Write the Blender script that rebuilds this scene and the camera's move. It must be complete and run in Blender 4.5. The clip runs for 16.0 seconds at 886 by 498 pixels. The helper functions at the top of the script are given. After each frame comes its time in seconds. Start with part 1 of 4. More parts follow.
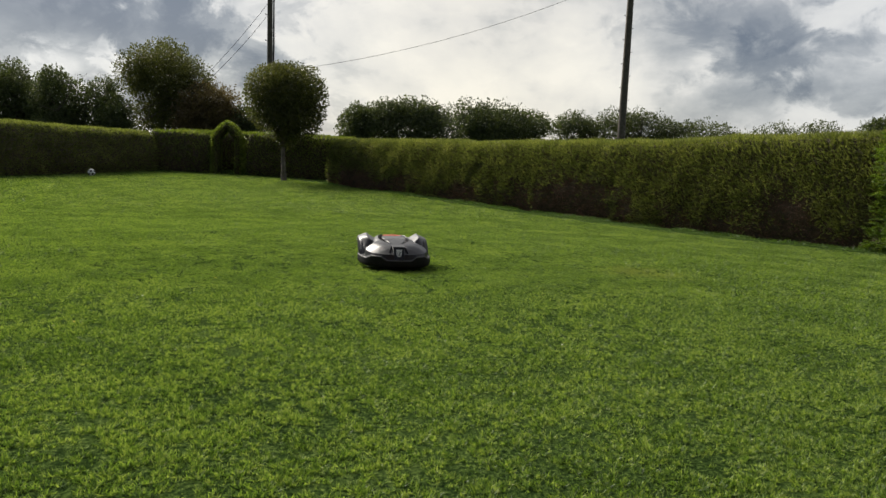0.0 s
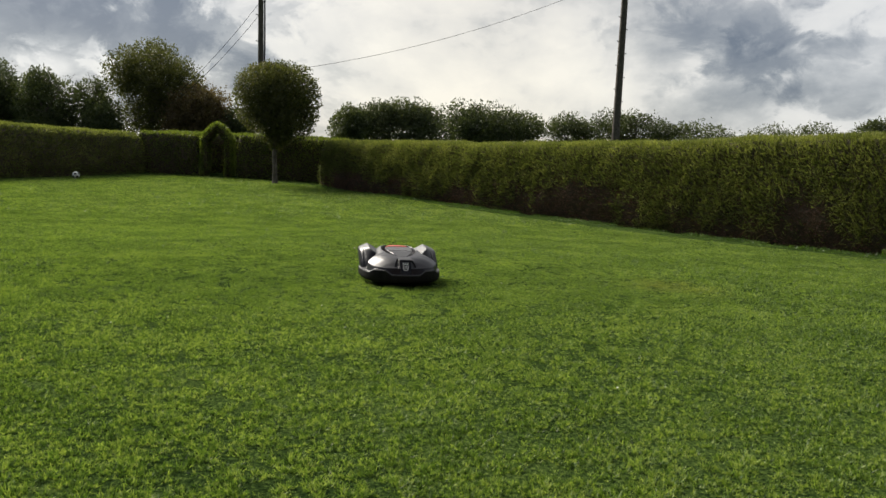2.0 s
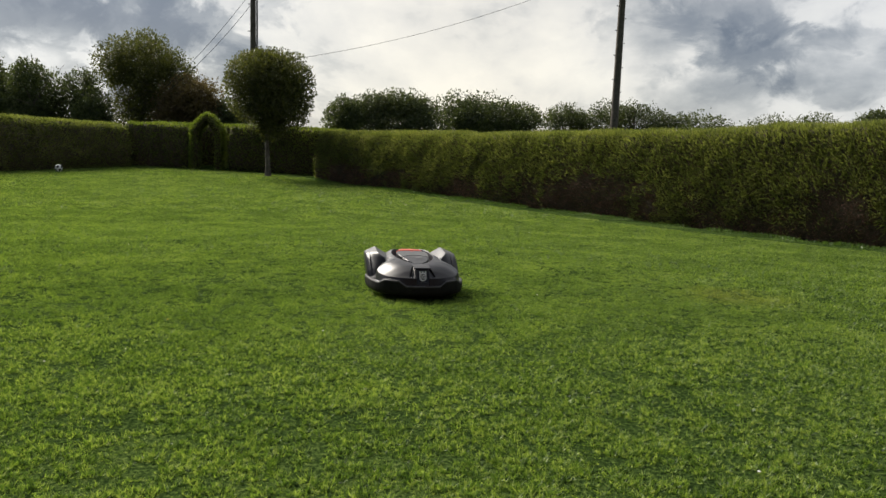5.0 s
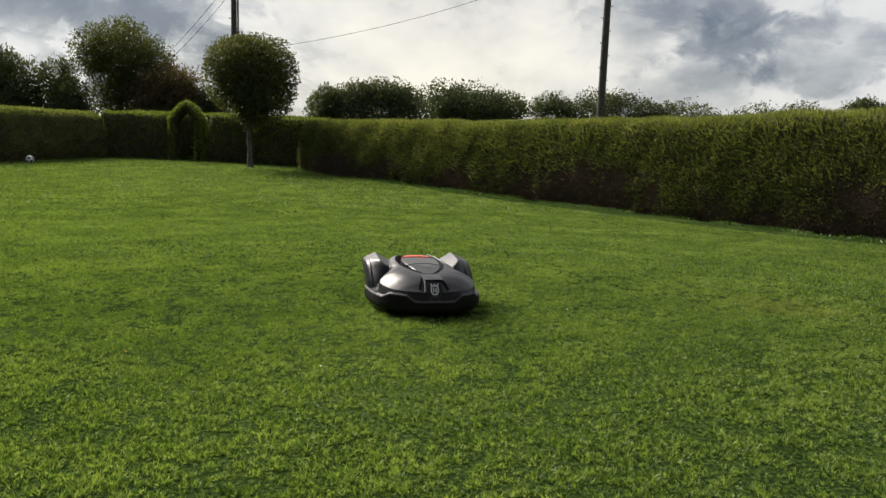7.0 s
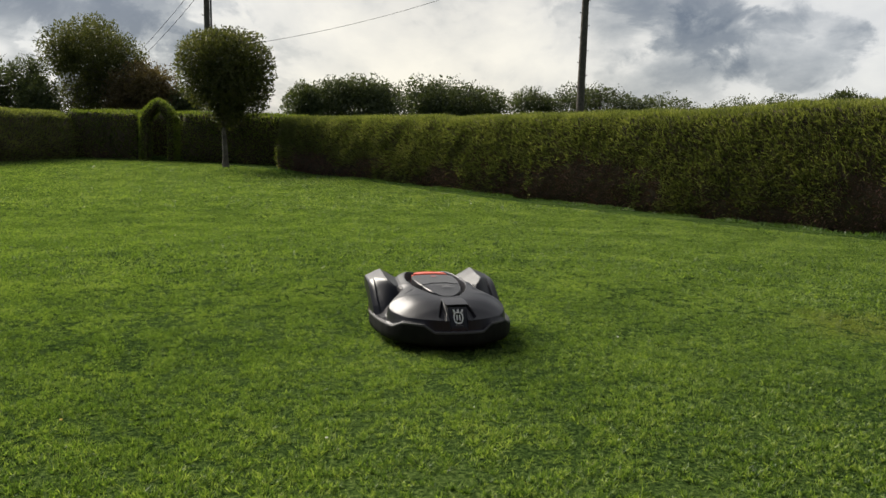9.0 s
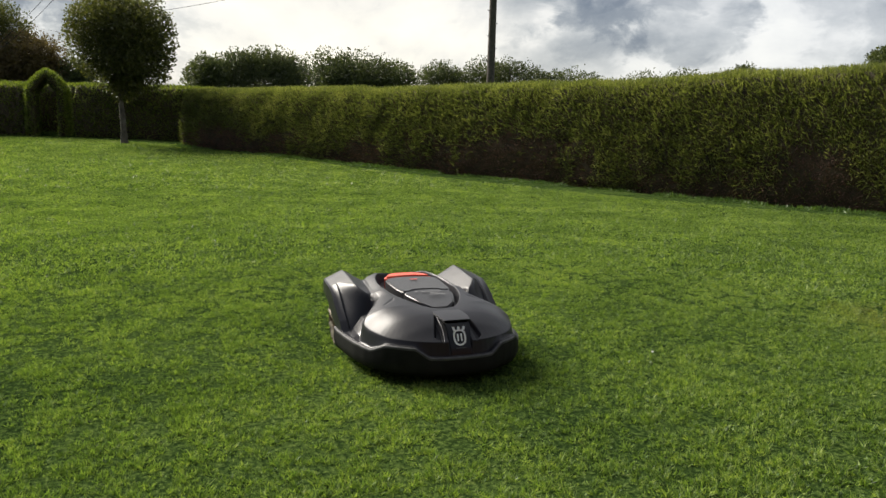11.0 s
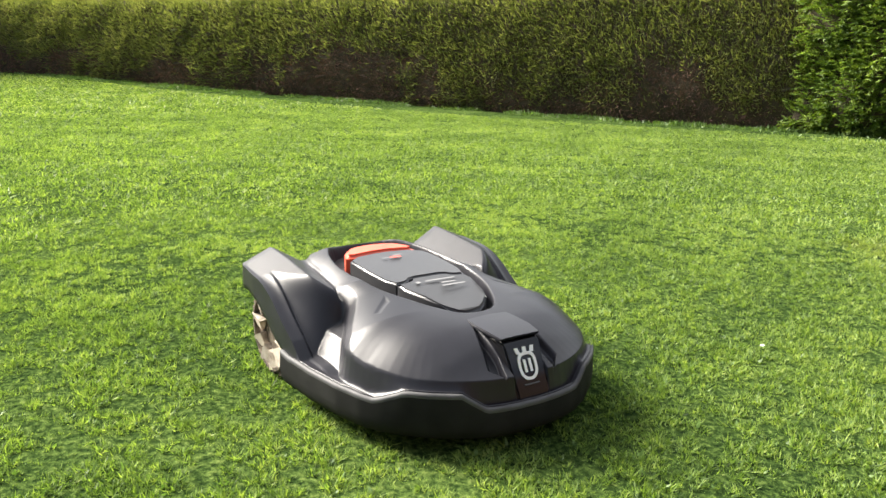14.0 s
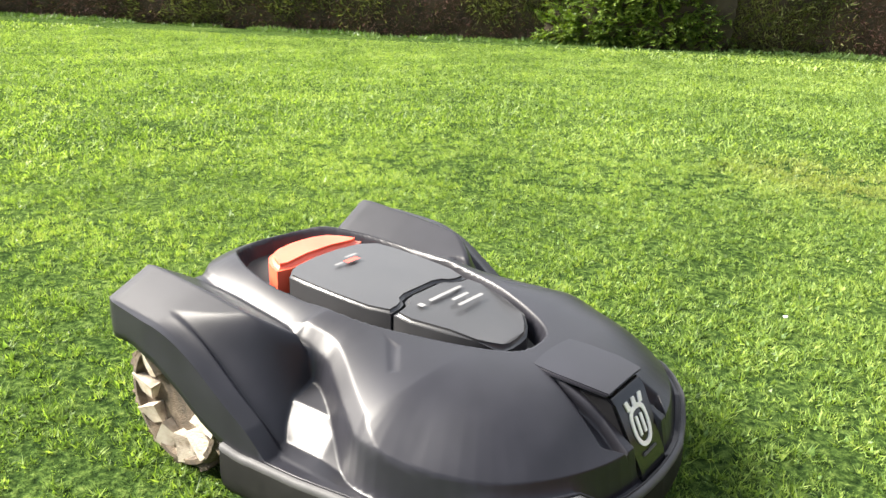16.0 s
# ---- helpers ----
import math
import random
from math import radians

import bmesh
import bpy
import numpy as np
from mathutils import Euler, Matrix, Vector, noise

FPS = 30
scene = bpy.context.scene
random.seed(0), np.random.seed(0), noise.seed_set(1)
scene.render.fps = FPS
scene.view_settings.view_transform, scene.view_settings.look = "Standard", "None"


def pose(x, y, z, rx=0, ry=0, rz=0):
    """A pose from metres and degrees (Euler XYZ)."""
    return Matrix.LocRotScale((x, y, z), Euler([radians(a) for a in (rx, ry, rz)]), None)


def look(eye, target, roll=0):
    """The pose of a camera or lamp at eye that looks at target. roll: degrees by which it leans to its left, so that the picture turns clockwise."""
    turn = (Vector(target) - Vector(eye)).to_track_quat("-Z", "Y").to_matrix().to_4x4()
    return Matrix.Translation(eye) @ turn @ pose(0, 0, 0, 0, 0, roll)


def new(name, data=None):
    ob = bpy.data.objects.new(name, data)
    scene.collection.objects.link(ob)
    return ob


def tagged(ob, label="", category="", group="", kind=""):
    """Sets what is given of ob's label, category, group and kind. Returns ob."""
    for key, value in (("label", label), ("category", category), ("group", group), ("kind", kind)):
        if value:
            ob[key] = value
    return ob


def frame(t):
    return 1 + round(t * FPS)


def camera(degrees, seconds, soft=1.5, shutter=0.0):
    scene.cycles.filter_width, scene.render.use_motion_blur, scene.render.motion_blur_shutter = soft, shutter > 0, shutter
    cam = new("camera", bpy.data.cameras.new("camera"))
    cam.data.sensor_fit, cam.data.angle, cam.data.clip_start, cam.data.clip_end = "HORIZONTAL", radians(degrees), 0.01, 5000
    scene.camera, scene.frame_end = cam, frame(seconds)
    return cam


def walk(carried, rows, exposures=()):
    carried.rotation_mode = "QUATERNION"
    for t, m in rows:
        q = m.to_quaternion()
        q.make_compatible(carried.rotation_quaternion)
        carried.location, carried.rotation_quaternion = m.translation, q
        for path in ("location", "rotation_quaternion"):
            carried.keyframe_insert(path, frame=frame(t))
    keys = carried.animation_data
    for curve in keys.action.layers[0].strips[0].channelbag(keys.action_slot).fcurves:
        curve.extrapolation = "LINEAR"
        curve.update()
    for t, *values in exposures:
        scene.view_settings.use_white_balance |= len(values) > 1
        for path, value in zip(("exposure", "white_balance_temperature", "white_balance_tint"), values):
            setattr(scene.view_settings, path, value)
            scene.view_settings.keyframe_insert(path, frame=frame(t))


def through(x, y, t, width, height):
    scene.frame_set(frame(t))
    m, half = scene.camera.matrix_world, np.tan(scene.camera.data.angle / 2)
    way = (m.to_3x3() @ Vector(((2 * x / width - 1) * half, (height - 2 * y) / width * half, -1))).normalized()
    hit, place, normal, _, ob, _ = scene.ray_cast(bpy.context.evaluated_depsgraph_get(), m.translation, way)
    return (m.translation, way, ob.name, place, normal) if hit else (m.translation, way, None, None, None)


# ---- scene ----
cam = camera(56.3, 16.0, shutter=0.0)
PATH = [
    (0, (7.333, -0.923, 0.960), (5.3746, -0.5703, 0.7604), 2.16),
    (0.5, (7.150, -0.940, 0.977), (5.1927, -0.5845, 0.7702), 1.86),
    (1, (6.963, -0.943, 0.974), (5.0071, -0.5790, 0.7691), 1.98),
    (1.5, (6.741, -0.946, 0.967), (4.7857, -0.5729, 0.7710), 2.21),
    (2, (6.520, -0.946, 0.963), (4.5646, -0.5731, 0.7690), 2.14),
    (2.5, (6.312, -0.922, 0.946), (4.3550, -0.5599, 0.7488), 1.74),
    (3, (6.113, -0.948, 0.954), (4.1566, -0.5835, 0.7568), 1.71),
    (3.5, (5.925, -0.950, 0.947), (3.9713, -0.5728, 0.7492), 1.87),
    (4, (5.747, -0.921, 0.942), (3.7938, -0.5424, 0.7383), 1.86),
    (6.5, (4.718, -0.957, 0.927), (2.7744, -0.5477, 0.6934), 2.07),
    (7, (4.496, -0.946, 0.943), (2.5563, -0.5207, 0.7073), 1.83),
    (7.5, (4.294, -0.949, 0.918), (2.3562, -0.5091, 0.6888), 1.88),
    (8, (4.073, -0.940, 0.910), (2.1366, -0.4942, 0.6851), 1.78),
    (8.5, (3.821, -0.951, 0.925), (1.8882, -0.4945, 0.6912), 1.43),
    (11, (2.589, -1.022, 0.887), (0.7332, -0.3369, 0.5908), 0.98),
    (11.5, (2.343, -1.053, 0.866), (0.5295, -0.2736, 0.5438), 1.02),
    (12, (2.104, -1.054, 0.848), (0.3281, -0.1970, 0.5174), 0.88),
    (12.5, (1.909, -1.066, 0.848), (0.1694, -0.1481, 0.4871), 0.38),
    (13, (1.698, -1.083, 0.834), (0.0054, -0.0999, 0.4246), -0.55),
    (13.5, (1.455, -1.020, 0.804), (-0.2209, -0.0138, 0.3796), -0.22),
    (14, (1.196, -1.012, 0.779), (-0.4163, 0.0728, 0.3062), 0.78),
    (14.5, (0.982, -1.000, 0.768), (-0.5421, 0.1778, 0.2270), 0.48),
    (15, (0.752, -0.980, 0.772), (-0.6328, 0.3244, 0.1538), 0.76),
    (15.5, (0.550, -0.963, 0.774), (-0.7123, 0.4512, 0.1367), 1.33),
    (16, (0.365, -0.940, 0.739), (-0.7636, 0.5772, 0.0868), 1.28),
]
EXPOSURES = [(0, 0.33), (4, 0.40), (8.5, 0.36), (11, 0.60), (11.5, 0.93), (12, 1.0), (12.7, 0.88), (13.5, 1.64), (14.5, 2.10), (16, 2.34)]
walk(cam, [(t, look(eye, target, roll)) for t, eye, target, roll in PATH], EXPOSURES)

rng = np.random.default_rng(7)

# ---- sky and sun ----
SUN_TO = Vector((-0.86, -0.51, 0.0)).normalized()
SUN_UP = radians(38)


def nodes_of(tree):
    tree.nodes.clear()
    return lambda kind, **inputs: add_node(tree, kind, inputs)


def add_node(tree, kind, inputs):
    node = tree.nodes.new(kind)
    for key, value in inputs.items():
        key = key.replace("_", " ")
        if hasattr(value, "is_output"):
            tree.links.new(value, node.inputs[key])
        else:
            node.inputs[key].default_value = value
    return node


def ramp(tree, fac, stops):
    node = tree.nodes.new("ShaderNodeValToRGB")
    els = node.color_ramp.elements
    while len(els) < len(stops):
        els.new(0.5)
    for el, (at, col) in zip(els, stops):
        el.position, el.color = at, (*col, 1)
    tree.links.new(fac, node.inputs["Fac"])
    return node.outputs["Color"]


def math_node(tree, op, a, b=0.0, clamp=False):
    node = tree.nodes.new("ShaderNodeMath")
    node.operation, node.use_clamp = op, clamp
    for slot, value in zip(node.inputs, (a, b)):
        if hasattr(value, "is_output"):
            tree.links.new(value, slot)
        else:
            slot.default_value = value
    return node.outputs[0]


def mix_col(tree, fac, a, b, blend="MIX"):
    node = tree.nodes.new("ShaderNodeMix")
    node.data_type, node.blend_type = "RGBA", blend
    for slot, value in ((node.inputs[0], fac), (node.inputs[6], a), (node.inputs[7], b)):
        if hasattr(value, "is_output"):
            tree.links.new(value, slot)
        else:
            slot.default_value = value if isinstance(value, float) else (*value, 1)
    return node.outputs[2]


CLOUDS = [((-0.853, 0.498, 0.156), 0.072, 0.071), ((-0.899, 0.415, 0.138), 0.055, 0.054), ((-0.809, 0.575, 0.125), 0.075, 0.059), ((-0.876, 0.476, 0.082), 0.065, 0.030), ((-0.832, 0.526, 0.178), 0.041, 0.054), ((-0.945, 0.281, 0.166), 0.058, 0.029), ((-0.956, 0.277, 0.096), 0.031, 0.043), ((-0.945, 0.316, 0.078), 0.055, 0.024), ((-0.990, 0.114, 0.084), 0.031, 0.036), ((-0.791, 0.607, 0.079), 0.041, 0.022), ((-0.951, -0.274, 0.140), 0.130, 0.150), ((-0.980, -0.142, 0.136), 0.102, 0.131), ((-0.985, -0.056, 0.163), 0.075, 0.100), ((-0.987, 0.046, 0.151), 0.048, 0.037), ((-0.997, 0.042, 0.061), 0.038, 0.100), ((-0.994, -0.069, 0.084), 0.034, 0.075), ((-0.964, -0.241, 0.109), 0.041, -0.085), ((-0.956, -0.279, 0.092), 0.041, -0.076), ((-0.977, -0.156, 0.142), 0.031, -0.060), ((-0.974, -0.197, 0.109), 0.041, -0.060), ((-0.982, 0.152, 0.115), 0.089, -0.043), ((-0.995, 0.021, 0.096), 0.038, -0.043), ((-0.921, 0.384, 0.070), 0.048, -0.025), ((-0.826, 0.560, 0.064), 0.068, -0.025), ((-0.678, 0.726, 0.120), 0.089, 0.060), ((-0.798, 0.592, 0.117), 0.061, 0.050), ((-0.611, 0.786, 0.091), 0.075, 0.050), ((-0.862, 0.496, 0.108), 0.048, 0.040)]


def make_world():
    world = bpy.data.worlds.new("cloudy_sky")
    scene.world = world
    world.use_nodes = True
    tree = world.node_tree
    node = nodes_of(tree)
    sky = tree.nodes.new("ShaderNodeTexSky")
    sky.sky_type, sky.sun_disc = "NISHITA", False
    sky.sun_elevation, sky.sun_rotation = SUN_UP, math.atan2(SUN_TO.x, SUN_TO.y)
    way = node("ShaderNodeTexCoord").outputs["Generated"]
    sep = node("ShaderNodeSeparateXYZ", Vector=way)
    up = math_node(tree, "ADD", math_node(tree, "MAXIMUM", sep.outputs["Z"], 0.0), 0.26)
    flat = node("ShaderNodeCombineXYZ", X=math_node(tree, "DIVIDE", sep.outputs["X"], up), Y=math_node(tree, "DIVIDE", sep.outputs["Y"], up), Z=0.0)
    big = node("ShaderNodeTexNoise", Vector=flat.outputs[0], Scale=1.25, Detail=10.0, Roughness=0.55, Distortion=0.25)
    tall = node("ShaderNodeVectorMath", Vector=way)
    tall.operation = "MULTIPLY"
    tall.inputs[1].default_value = (1.0, 1.0, 1.55)
    fine = node("ShaderNodeTexNoise", Vector=tall.outputs[0], Scale=5.2, Detail=10.0, Roughness=0.56, Distortion=0.15)
    edge = node("ShaderNodeTexNoise", Vector=tall.outputs[0], Scale=13.0, Detail=9.0, Roughness=0.6, Distortion=0.35)
    cover = math_node(tree, "ADD", math_node(tree, "MULTIPLY", big.outputs["Fac"], 0.42), math_node(tree, "MULTIPLY", fine.outputs["Fac"], 0.58))
    # thin bright cloud round the veiled sun, heavier cloud towards the left
    dot = node("ShaderNodeVectorMath", Vector=way)
    dot.operation = "DOT_PRODUCT"
    dot.inputs[1].default_value = Vector((-0.96, 0.20, 0.10)).normalized()
    near = math_node(tree, "POWER", math_node(tree, "MAXIMUM", dot.outputs["Value"], 0.0), 22.0)
    heavy = math_node(tree, "MULTIPLY", math_node(tree, "SUBTRACT", -0.10, sep.outputs["Y"], True), 0.18)
    # unseen sky at the camera's back, made darker to dim the mower's front
    behind = math_node(tree, "MULTIPLY", math_node(tree, "ADD", sep.outputs["X"], 0.25, True), 0.17)
    heavy = math_node(tree, "ADD", heavy, behind)
    thin = math_node(tree, "SUBTRACT", math_node(tree, "ADD", cover, math_node(tree, "ADD", math_node(tree, "MULTIPLY", near, 0.07), 0.045)), heavy)
    # a few heavier clouds in front of the bright layer
    for (cx, cy, cz), size, weight in CLOUDS:
        off = node("ShaderNodeVectorMath", Vector=tall.outputs[0])
        off.operation = "DISTANCE"
        off.inputs[1].default_value = (cx, cy, cz * 1.55)
        ragged = math_node(tree, "ADD", math_node(tree, "DIVIDE", off.outputs["Value"], size), math_node(tree, "MULTIPLY", math_node(tree, "SUBTRACT", edge.outputs["Fac"], 0.5), 4.8))
        body = math_node(tree, "MULTIPLY", math_node(tree, "MULTIPLY", math_node(tree, "SUBTRACT", 1.35, ragged), 2.0, True), weight * 0.85)
        thin = math_node(tree, "SUBTRACT", thin, body)
    cloud = ramp(tree, thin, [(0.26, (0.12, 0.14, 0.185)), (0.37, (0.195, 0.215, 0.255)), (0.44, (0.30, 0.318, 0.35)), (0.51, (0.48, 0.492, 0.51)), (0.57, (0.67, 0.67, 0.67)), (0.68, (0.81, 0.80, 0.77))])
    glow = mix_col(tree, near, (1.0, 1.0, 1.0), (1.12, 1.06, 0.95))
    cloud = mix_col(tree, 1.0, cloud, glow, "MULTIPLY")
    clear = mix_col(tree, 1.0, sky.outputs["Color"], (0.10, 0.10, 0.10), "MULTIPLY")
    both = mix_col(tree, 0.86, clear, cloud)
    back = node("ShaderNodeBackground", Color=both, Strength=0.88)
    out = node("ShaderNodeOutputWorld", Surface=back.outputs[0])


make_world()
sun = new("sun", bpy.data.lights.new("sun", "SUN"))
sun.data.energy, sun.data.angle, sun.data.color = 5.8, radians(30), (1.0, 0.93, 0.82)
sun.matrix_world = look(Vector((0, 0, 30)) + 40 * (SUN_TO * math.cos(SUN_UP) + Vector((0, 0, math.sin(SUN_UP)))), (0, 0, 30))


# ---- materials ----
def material(name):
    mat = bpy.data.materials.new(name)
    mat.use_nodes = True
    return mat, mat.node_tree, nodes_of(mat.node_tree)


def solid(name, stops, scale=20.0, rough=0.5, metal=0.0, bump=0.0, coat=0.0, detail=4.0, fine=0.0, rough_var=0.0, spec=0.5):
    """Plain surface whose colour wanders between the stops, with fine relief."""
    mat, tree, node = material(name)
    at = node("ShaderNodeTexCoord").outputs["Object"]
    wander = node("ShaderNodeTexNoise", Vector=at, Scale=scale, Detail=detail, Roughness=0.6)
    col = ramp(tree, wander.outputs["Fac"], stops)
    grain = node("ShaderNodeTexNoise", Vector=at, Scale=fine or scale * 12, Detail=3.0)
    bsdf = node("ShaderNodeBsdfPrincipled", Base_Color=col, Metallic=metal)
    bsdf.inputs["Specular IOR Level"].default_value = spec
    bsdf.inputs["Coat Weight"].default_value = coat
    bsdf.inputs["Coat Roughness"].default_value = 0.08
    r = math_node(tree, "ADD", math_node(tree, "MULTIPLY", math_node(tree, "SUBTRACT", wander.outputs["Fac"], 0.5), rough_var * 2), rough)
    tree.links.new(r, bsdf.inputs["Roughness"])
    if bump:
        relief = node("ShaderNodeBump", Height=grain.outputs["Fac"], Strength=bump, Distance=0.01)
        tree.links.new(relief.outputs[0], bsdf.inputs["Normal"])
    node("ShaderNodeOutputMaterial", Surface=bsdf.outputs[0])
    return mat


def foliage(name, stops, big=1.2, small=40.0, through=0.4, rough=0.5, mixing=0.5, straw=False):
    """Leaves: colour wanders over the plant and from leaf to leaf; light passes through."""
    mat, tree, node = material(name)
    at = node("ShaderNodeNewGeometry").outputs["Position"]
    broad = node("ShaderNodeTexNoise", Vector=at, Scale=big, Detail=6.0, Roughness=0.68)
    leafy = node("ShaderNodeTexNoise", Vector=at, Scale=small, Detail=1.0)
    fac = math_node(tree, "ADD", math_node(tree, "MULTIPLY", broad.outputs["Fac"], 1 - mixing), math_node(tree, "MULTIPLY", leafy.outputs["Fac"], mixing))
    col = ramp(tree, fac, stops)
    if straw:
        # dry yellowed patches in the turf
        for cx, cy, size in ((-0.25, 2.45, 0.50),):
            far = node("ShaderNodeVectorMath", Vector=at)
            far.operation = "DISTANCE"
            far.inputs[1].default_value = (cx, cy, 0)
            soft = math_node(tree, "ADD", math_node(tree, "DIVIDE", far.outputs["Value"], size), math_node(tree, "MULTIPLY", math_node(tree, "SUBTRACT", broad.outputs["Fac"], 0.5), 3.0))
            mask = math_node(tree, "MULTIPLY", math_node(tree, "SUBTRACT", 1.25, soft, True), 0.24)
            col = mix_col(tree, mask, col, (0.36, 0.32, 0.11))
    gloss = node("ShaderNodeBsdfPrincipled", Base_Color=col, Roughness=rough)
    gloss.inputs["Specular IOR Level"].default_value = 0.32
    warm = mix_col(tree, 1.0, col, (1.30, 1.37, 0.60), "MULTIPLY")
    trans = node("ShaderNodeBsdfTranslucent", Color=warm)
    mixed = node("ShaderNodeMixShader", Fac=through)
    tree.links.new(gloss.outputs[0], mixed.inputs[1])
    tree.links.new(trans.outputs[0], mixed.inputs[2])
    node("ShaderNodeOutputMaterial", Surface=mixed.outputs[0])
    return mat


def lawn_soil():
    mat, tree, node = material("lawn_turf")
    at = node("ShaderNodeNewGeometry").outputs["Position"]
    broad = node("ShaderNodeTexNoise", Vector=at, Scale=0.9, Detail=5.0, Roughness=0.6)
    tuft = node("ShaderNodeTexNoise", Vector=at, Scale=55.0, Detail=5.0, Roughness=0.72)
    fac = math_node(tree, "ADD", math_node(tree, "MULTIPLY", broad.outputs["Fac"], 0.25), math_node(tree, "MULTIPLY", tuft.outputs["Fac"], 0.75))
    # near-black low stops paint the shade of gaps between tufts into the colour
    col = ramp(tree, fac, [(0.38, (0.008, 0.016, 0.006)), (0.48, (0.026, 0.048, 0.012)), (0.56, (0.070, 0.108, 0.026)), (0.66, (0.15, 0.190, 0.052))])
    relief = node("ShaderNodeBump", Height=tuft.outputs["Fac"], Strength=0.8, Distance=0.03)
    bsdf = node("ShaderNodeBsdfPrincipled", Base_Color=col, Roughness=0.8, Normal=relief.outputs[0])
    bsdf.inputs["Specular IOR Level"].default_value = 0.0
    node("ShaderNodeOutputMaterial", Surface=bsdf.outputs[0])
    return mat


M = {}
M["turf"] = lawn_soil()
M["grass"] = foliage("grass_blade", [(0.38, (0.022, 0.046, 0.011)), (0.46, (0.080, 0.140, 0.028)), (0.53, (0.165, 0.245, 0.050)), (0.62, (0.32, 0.39, 0.115))], 1.3, 55.0, 0.40, 0.47, 0.70, straw=True)
M["lawn_fine"] = foliage("fine_grass_blade", [(0.37, (0.030, 0.055, 0.014)), (0.46, (0.098, 0.160, 0.032)), (0.54, (0.178, 0.258, 0.055)), (0.64, (0.285, 0.350, 0.098))], 1.3, 65.0, 0.42, 0.6, 0.60, straw=True)
M["clover"] = foliage("clover_leaf", [(0.36, (0.040, 0.078, 0.022)), (0.5, (0.090, 0.155, 0.040)), (0.66, (0.16, 0.24, 0.075))], 2.0, 90.0, 0.35, 0.45, 0.6)
M["hedge"] = foliage("hedge_leaf", [(0.34, (0.066, 0.076, 0.030)), (0.45, (0.118, 0.136, 0.046)), (0.55, (0.180, 0.198, 0.070)), (0.68, (0.33, 0.325, 0.14))], 1.6, 30.0, 0.42, 0.6, 0.46)
M["hedge_dark"] = foliage("dark_hedge_leaf", [(0.36, (0.050, 0.074, 0.022)), (0.50, (0.132, 0.174, 0.036)), (0.66, (0.288, 0.312, 0.078))], 0.8, 24.0, 0.3, 0.55, 0.55)
M["conifer"] = foliage("conifer_spray", [(0.36, (0.036, 0.070, 0.010)), (0.50, (0.105, 0.165, 0.022)), (0.64, (0.22, 0.29, 0.050))], 1.5, 18.0, 0.35, 0.5, 0.6)
M["twig"] = foliage("dead_twig", [(0.36, (0.045, 0.024, 0.021)), (0.50, (0.120, 0.060, 0.048)), (0.65, (0.25, 0.14, 0.10))], 1.5, 30.0, 0.1, 0.7, 0.6)
M["core"] = solid("hedge_inside", [(0.3, (0.034, 0.026, 0.016)), (0.7, (0.085, 0.066, 0.038))], 6.0, 0.9, bump=0.6)
M["brick"] = solid("brown_brick", [(0.35, (0.055, 0.026, 0.019)), (0.65, (0.11, 0.052, 0.037))], 3.0, 0.9, bump=0.3)
M["bark"] = solid("bark", [(0.3, (0.05, 0.042, 0.034)), (0.6, (0.13, 0.11, 0.09)), (0.8, (0.22, 0.19, 0.16))], 9.0, 0.85, bump=0.7)
M["pole"] = solid("pole_wood", [(0.3, (0.045, 0.038, 0.030)), (0.7, (0.115, 0.098, 0.080))], 3.0, 0.85, bump=0.4)
M["leaf_round"] = foliage("maple_leaf", [(0.36, (0.036, 0.042, 0.018)), (0.5, (0.074, 0.080, 0.029)), (0.66, (0.145, 0.145, 0.050))], 0.7, 9.0, 0.4, 0.5, 0.5)
M["leaf_dark"] = foliage("dark_tree_leaf", [(0.36, (0.036, 0.046, 0.024)), (0.5, (0.070, 0.086, 0.038)), (0.66, (0.130, 0.150, 0.064))], 0.3, 3.0, 0.3, 0.55, 0.5)
M["leaf_brown"] = foliage("copper_tree_leaf", [(0.36, (0.060, 0.044, 0.025)), (0.5, (0.115, 0.083, 0.044)), (0.66, (0.184, 0.138, 0.063))], 0.3, 3.0, 0.3, 0.55, 0.5)
M["leaf_grey"] = foliage("willow_leaf", [(0.36, (0.050, 0.062, 0.034)), (0.5, (0.088, 0.104, 0.055)), (0.66, (0.15, 0.17, 0.088))], 0.3, 3.0, 0.3, 0.6, 0.5)
M["shell"] = solid("graphite_plastic", [(0.35, (0.009, 0.009, 0.012)), (0.65, (0.014, 0.014, 0.019))], 7.0, 0.38, 0.04, bump=0.02, coat=0.02, spec=0.31, rough_var=0.10, fine=900.0)
M["bumper"] = solid("black_bumper_rubber", [(0.35, (0.009, 0.009, 0.009)), (0.65, (0.016, 0.016, 0.0155))], 14.0, 0.66, bump=0.06, rough_var=0.1, fine=700.0, spec=0.10)
M["trim"] = solid("grey_bumper_lip", [(0.35, (0.050, 0.050, 0.052)), (0.65, (0.075, 0.075, 0.077))], 20.0, 0.60, bump=0.03, spec=0.25)
M["lid"] = solid("satin_grey_plastic", [(0.35, (0.022, 0.022, 0.024)), (0.65, (0.031, 0.031, 0.033))], 9.0, 0.36, bump=0.04, rough_var=0.08, fine=1200.0)
M["gloss_black"] = solid("gloss_black_plastic", [(0.35, (0.006, 0.006, 0.007)), (0.65, (0.010, 0.010, 0.011))], 9.0, 0.22, coat=0.05, spec=0.3)
M["dark_gap"] = solid("matt_black_plastic", [(0.35, (0.008, 0.008, 0.008)), (0.65, (0.016, 0.016, 0.016))], 12.0, 0.7)
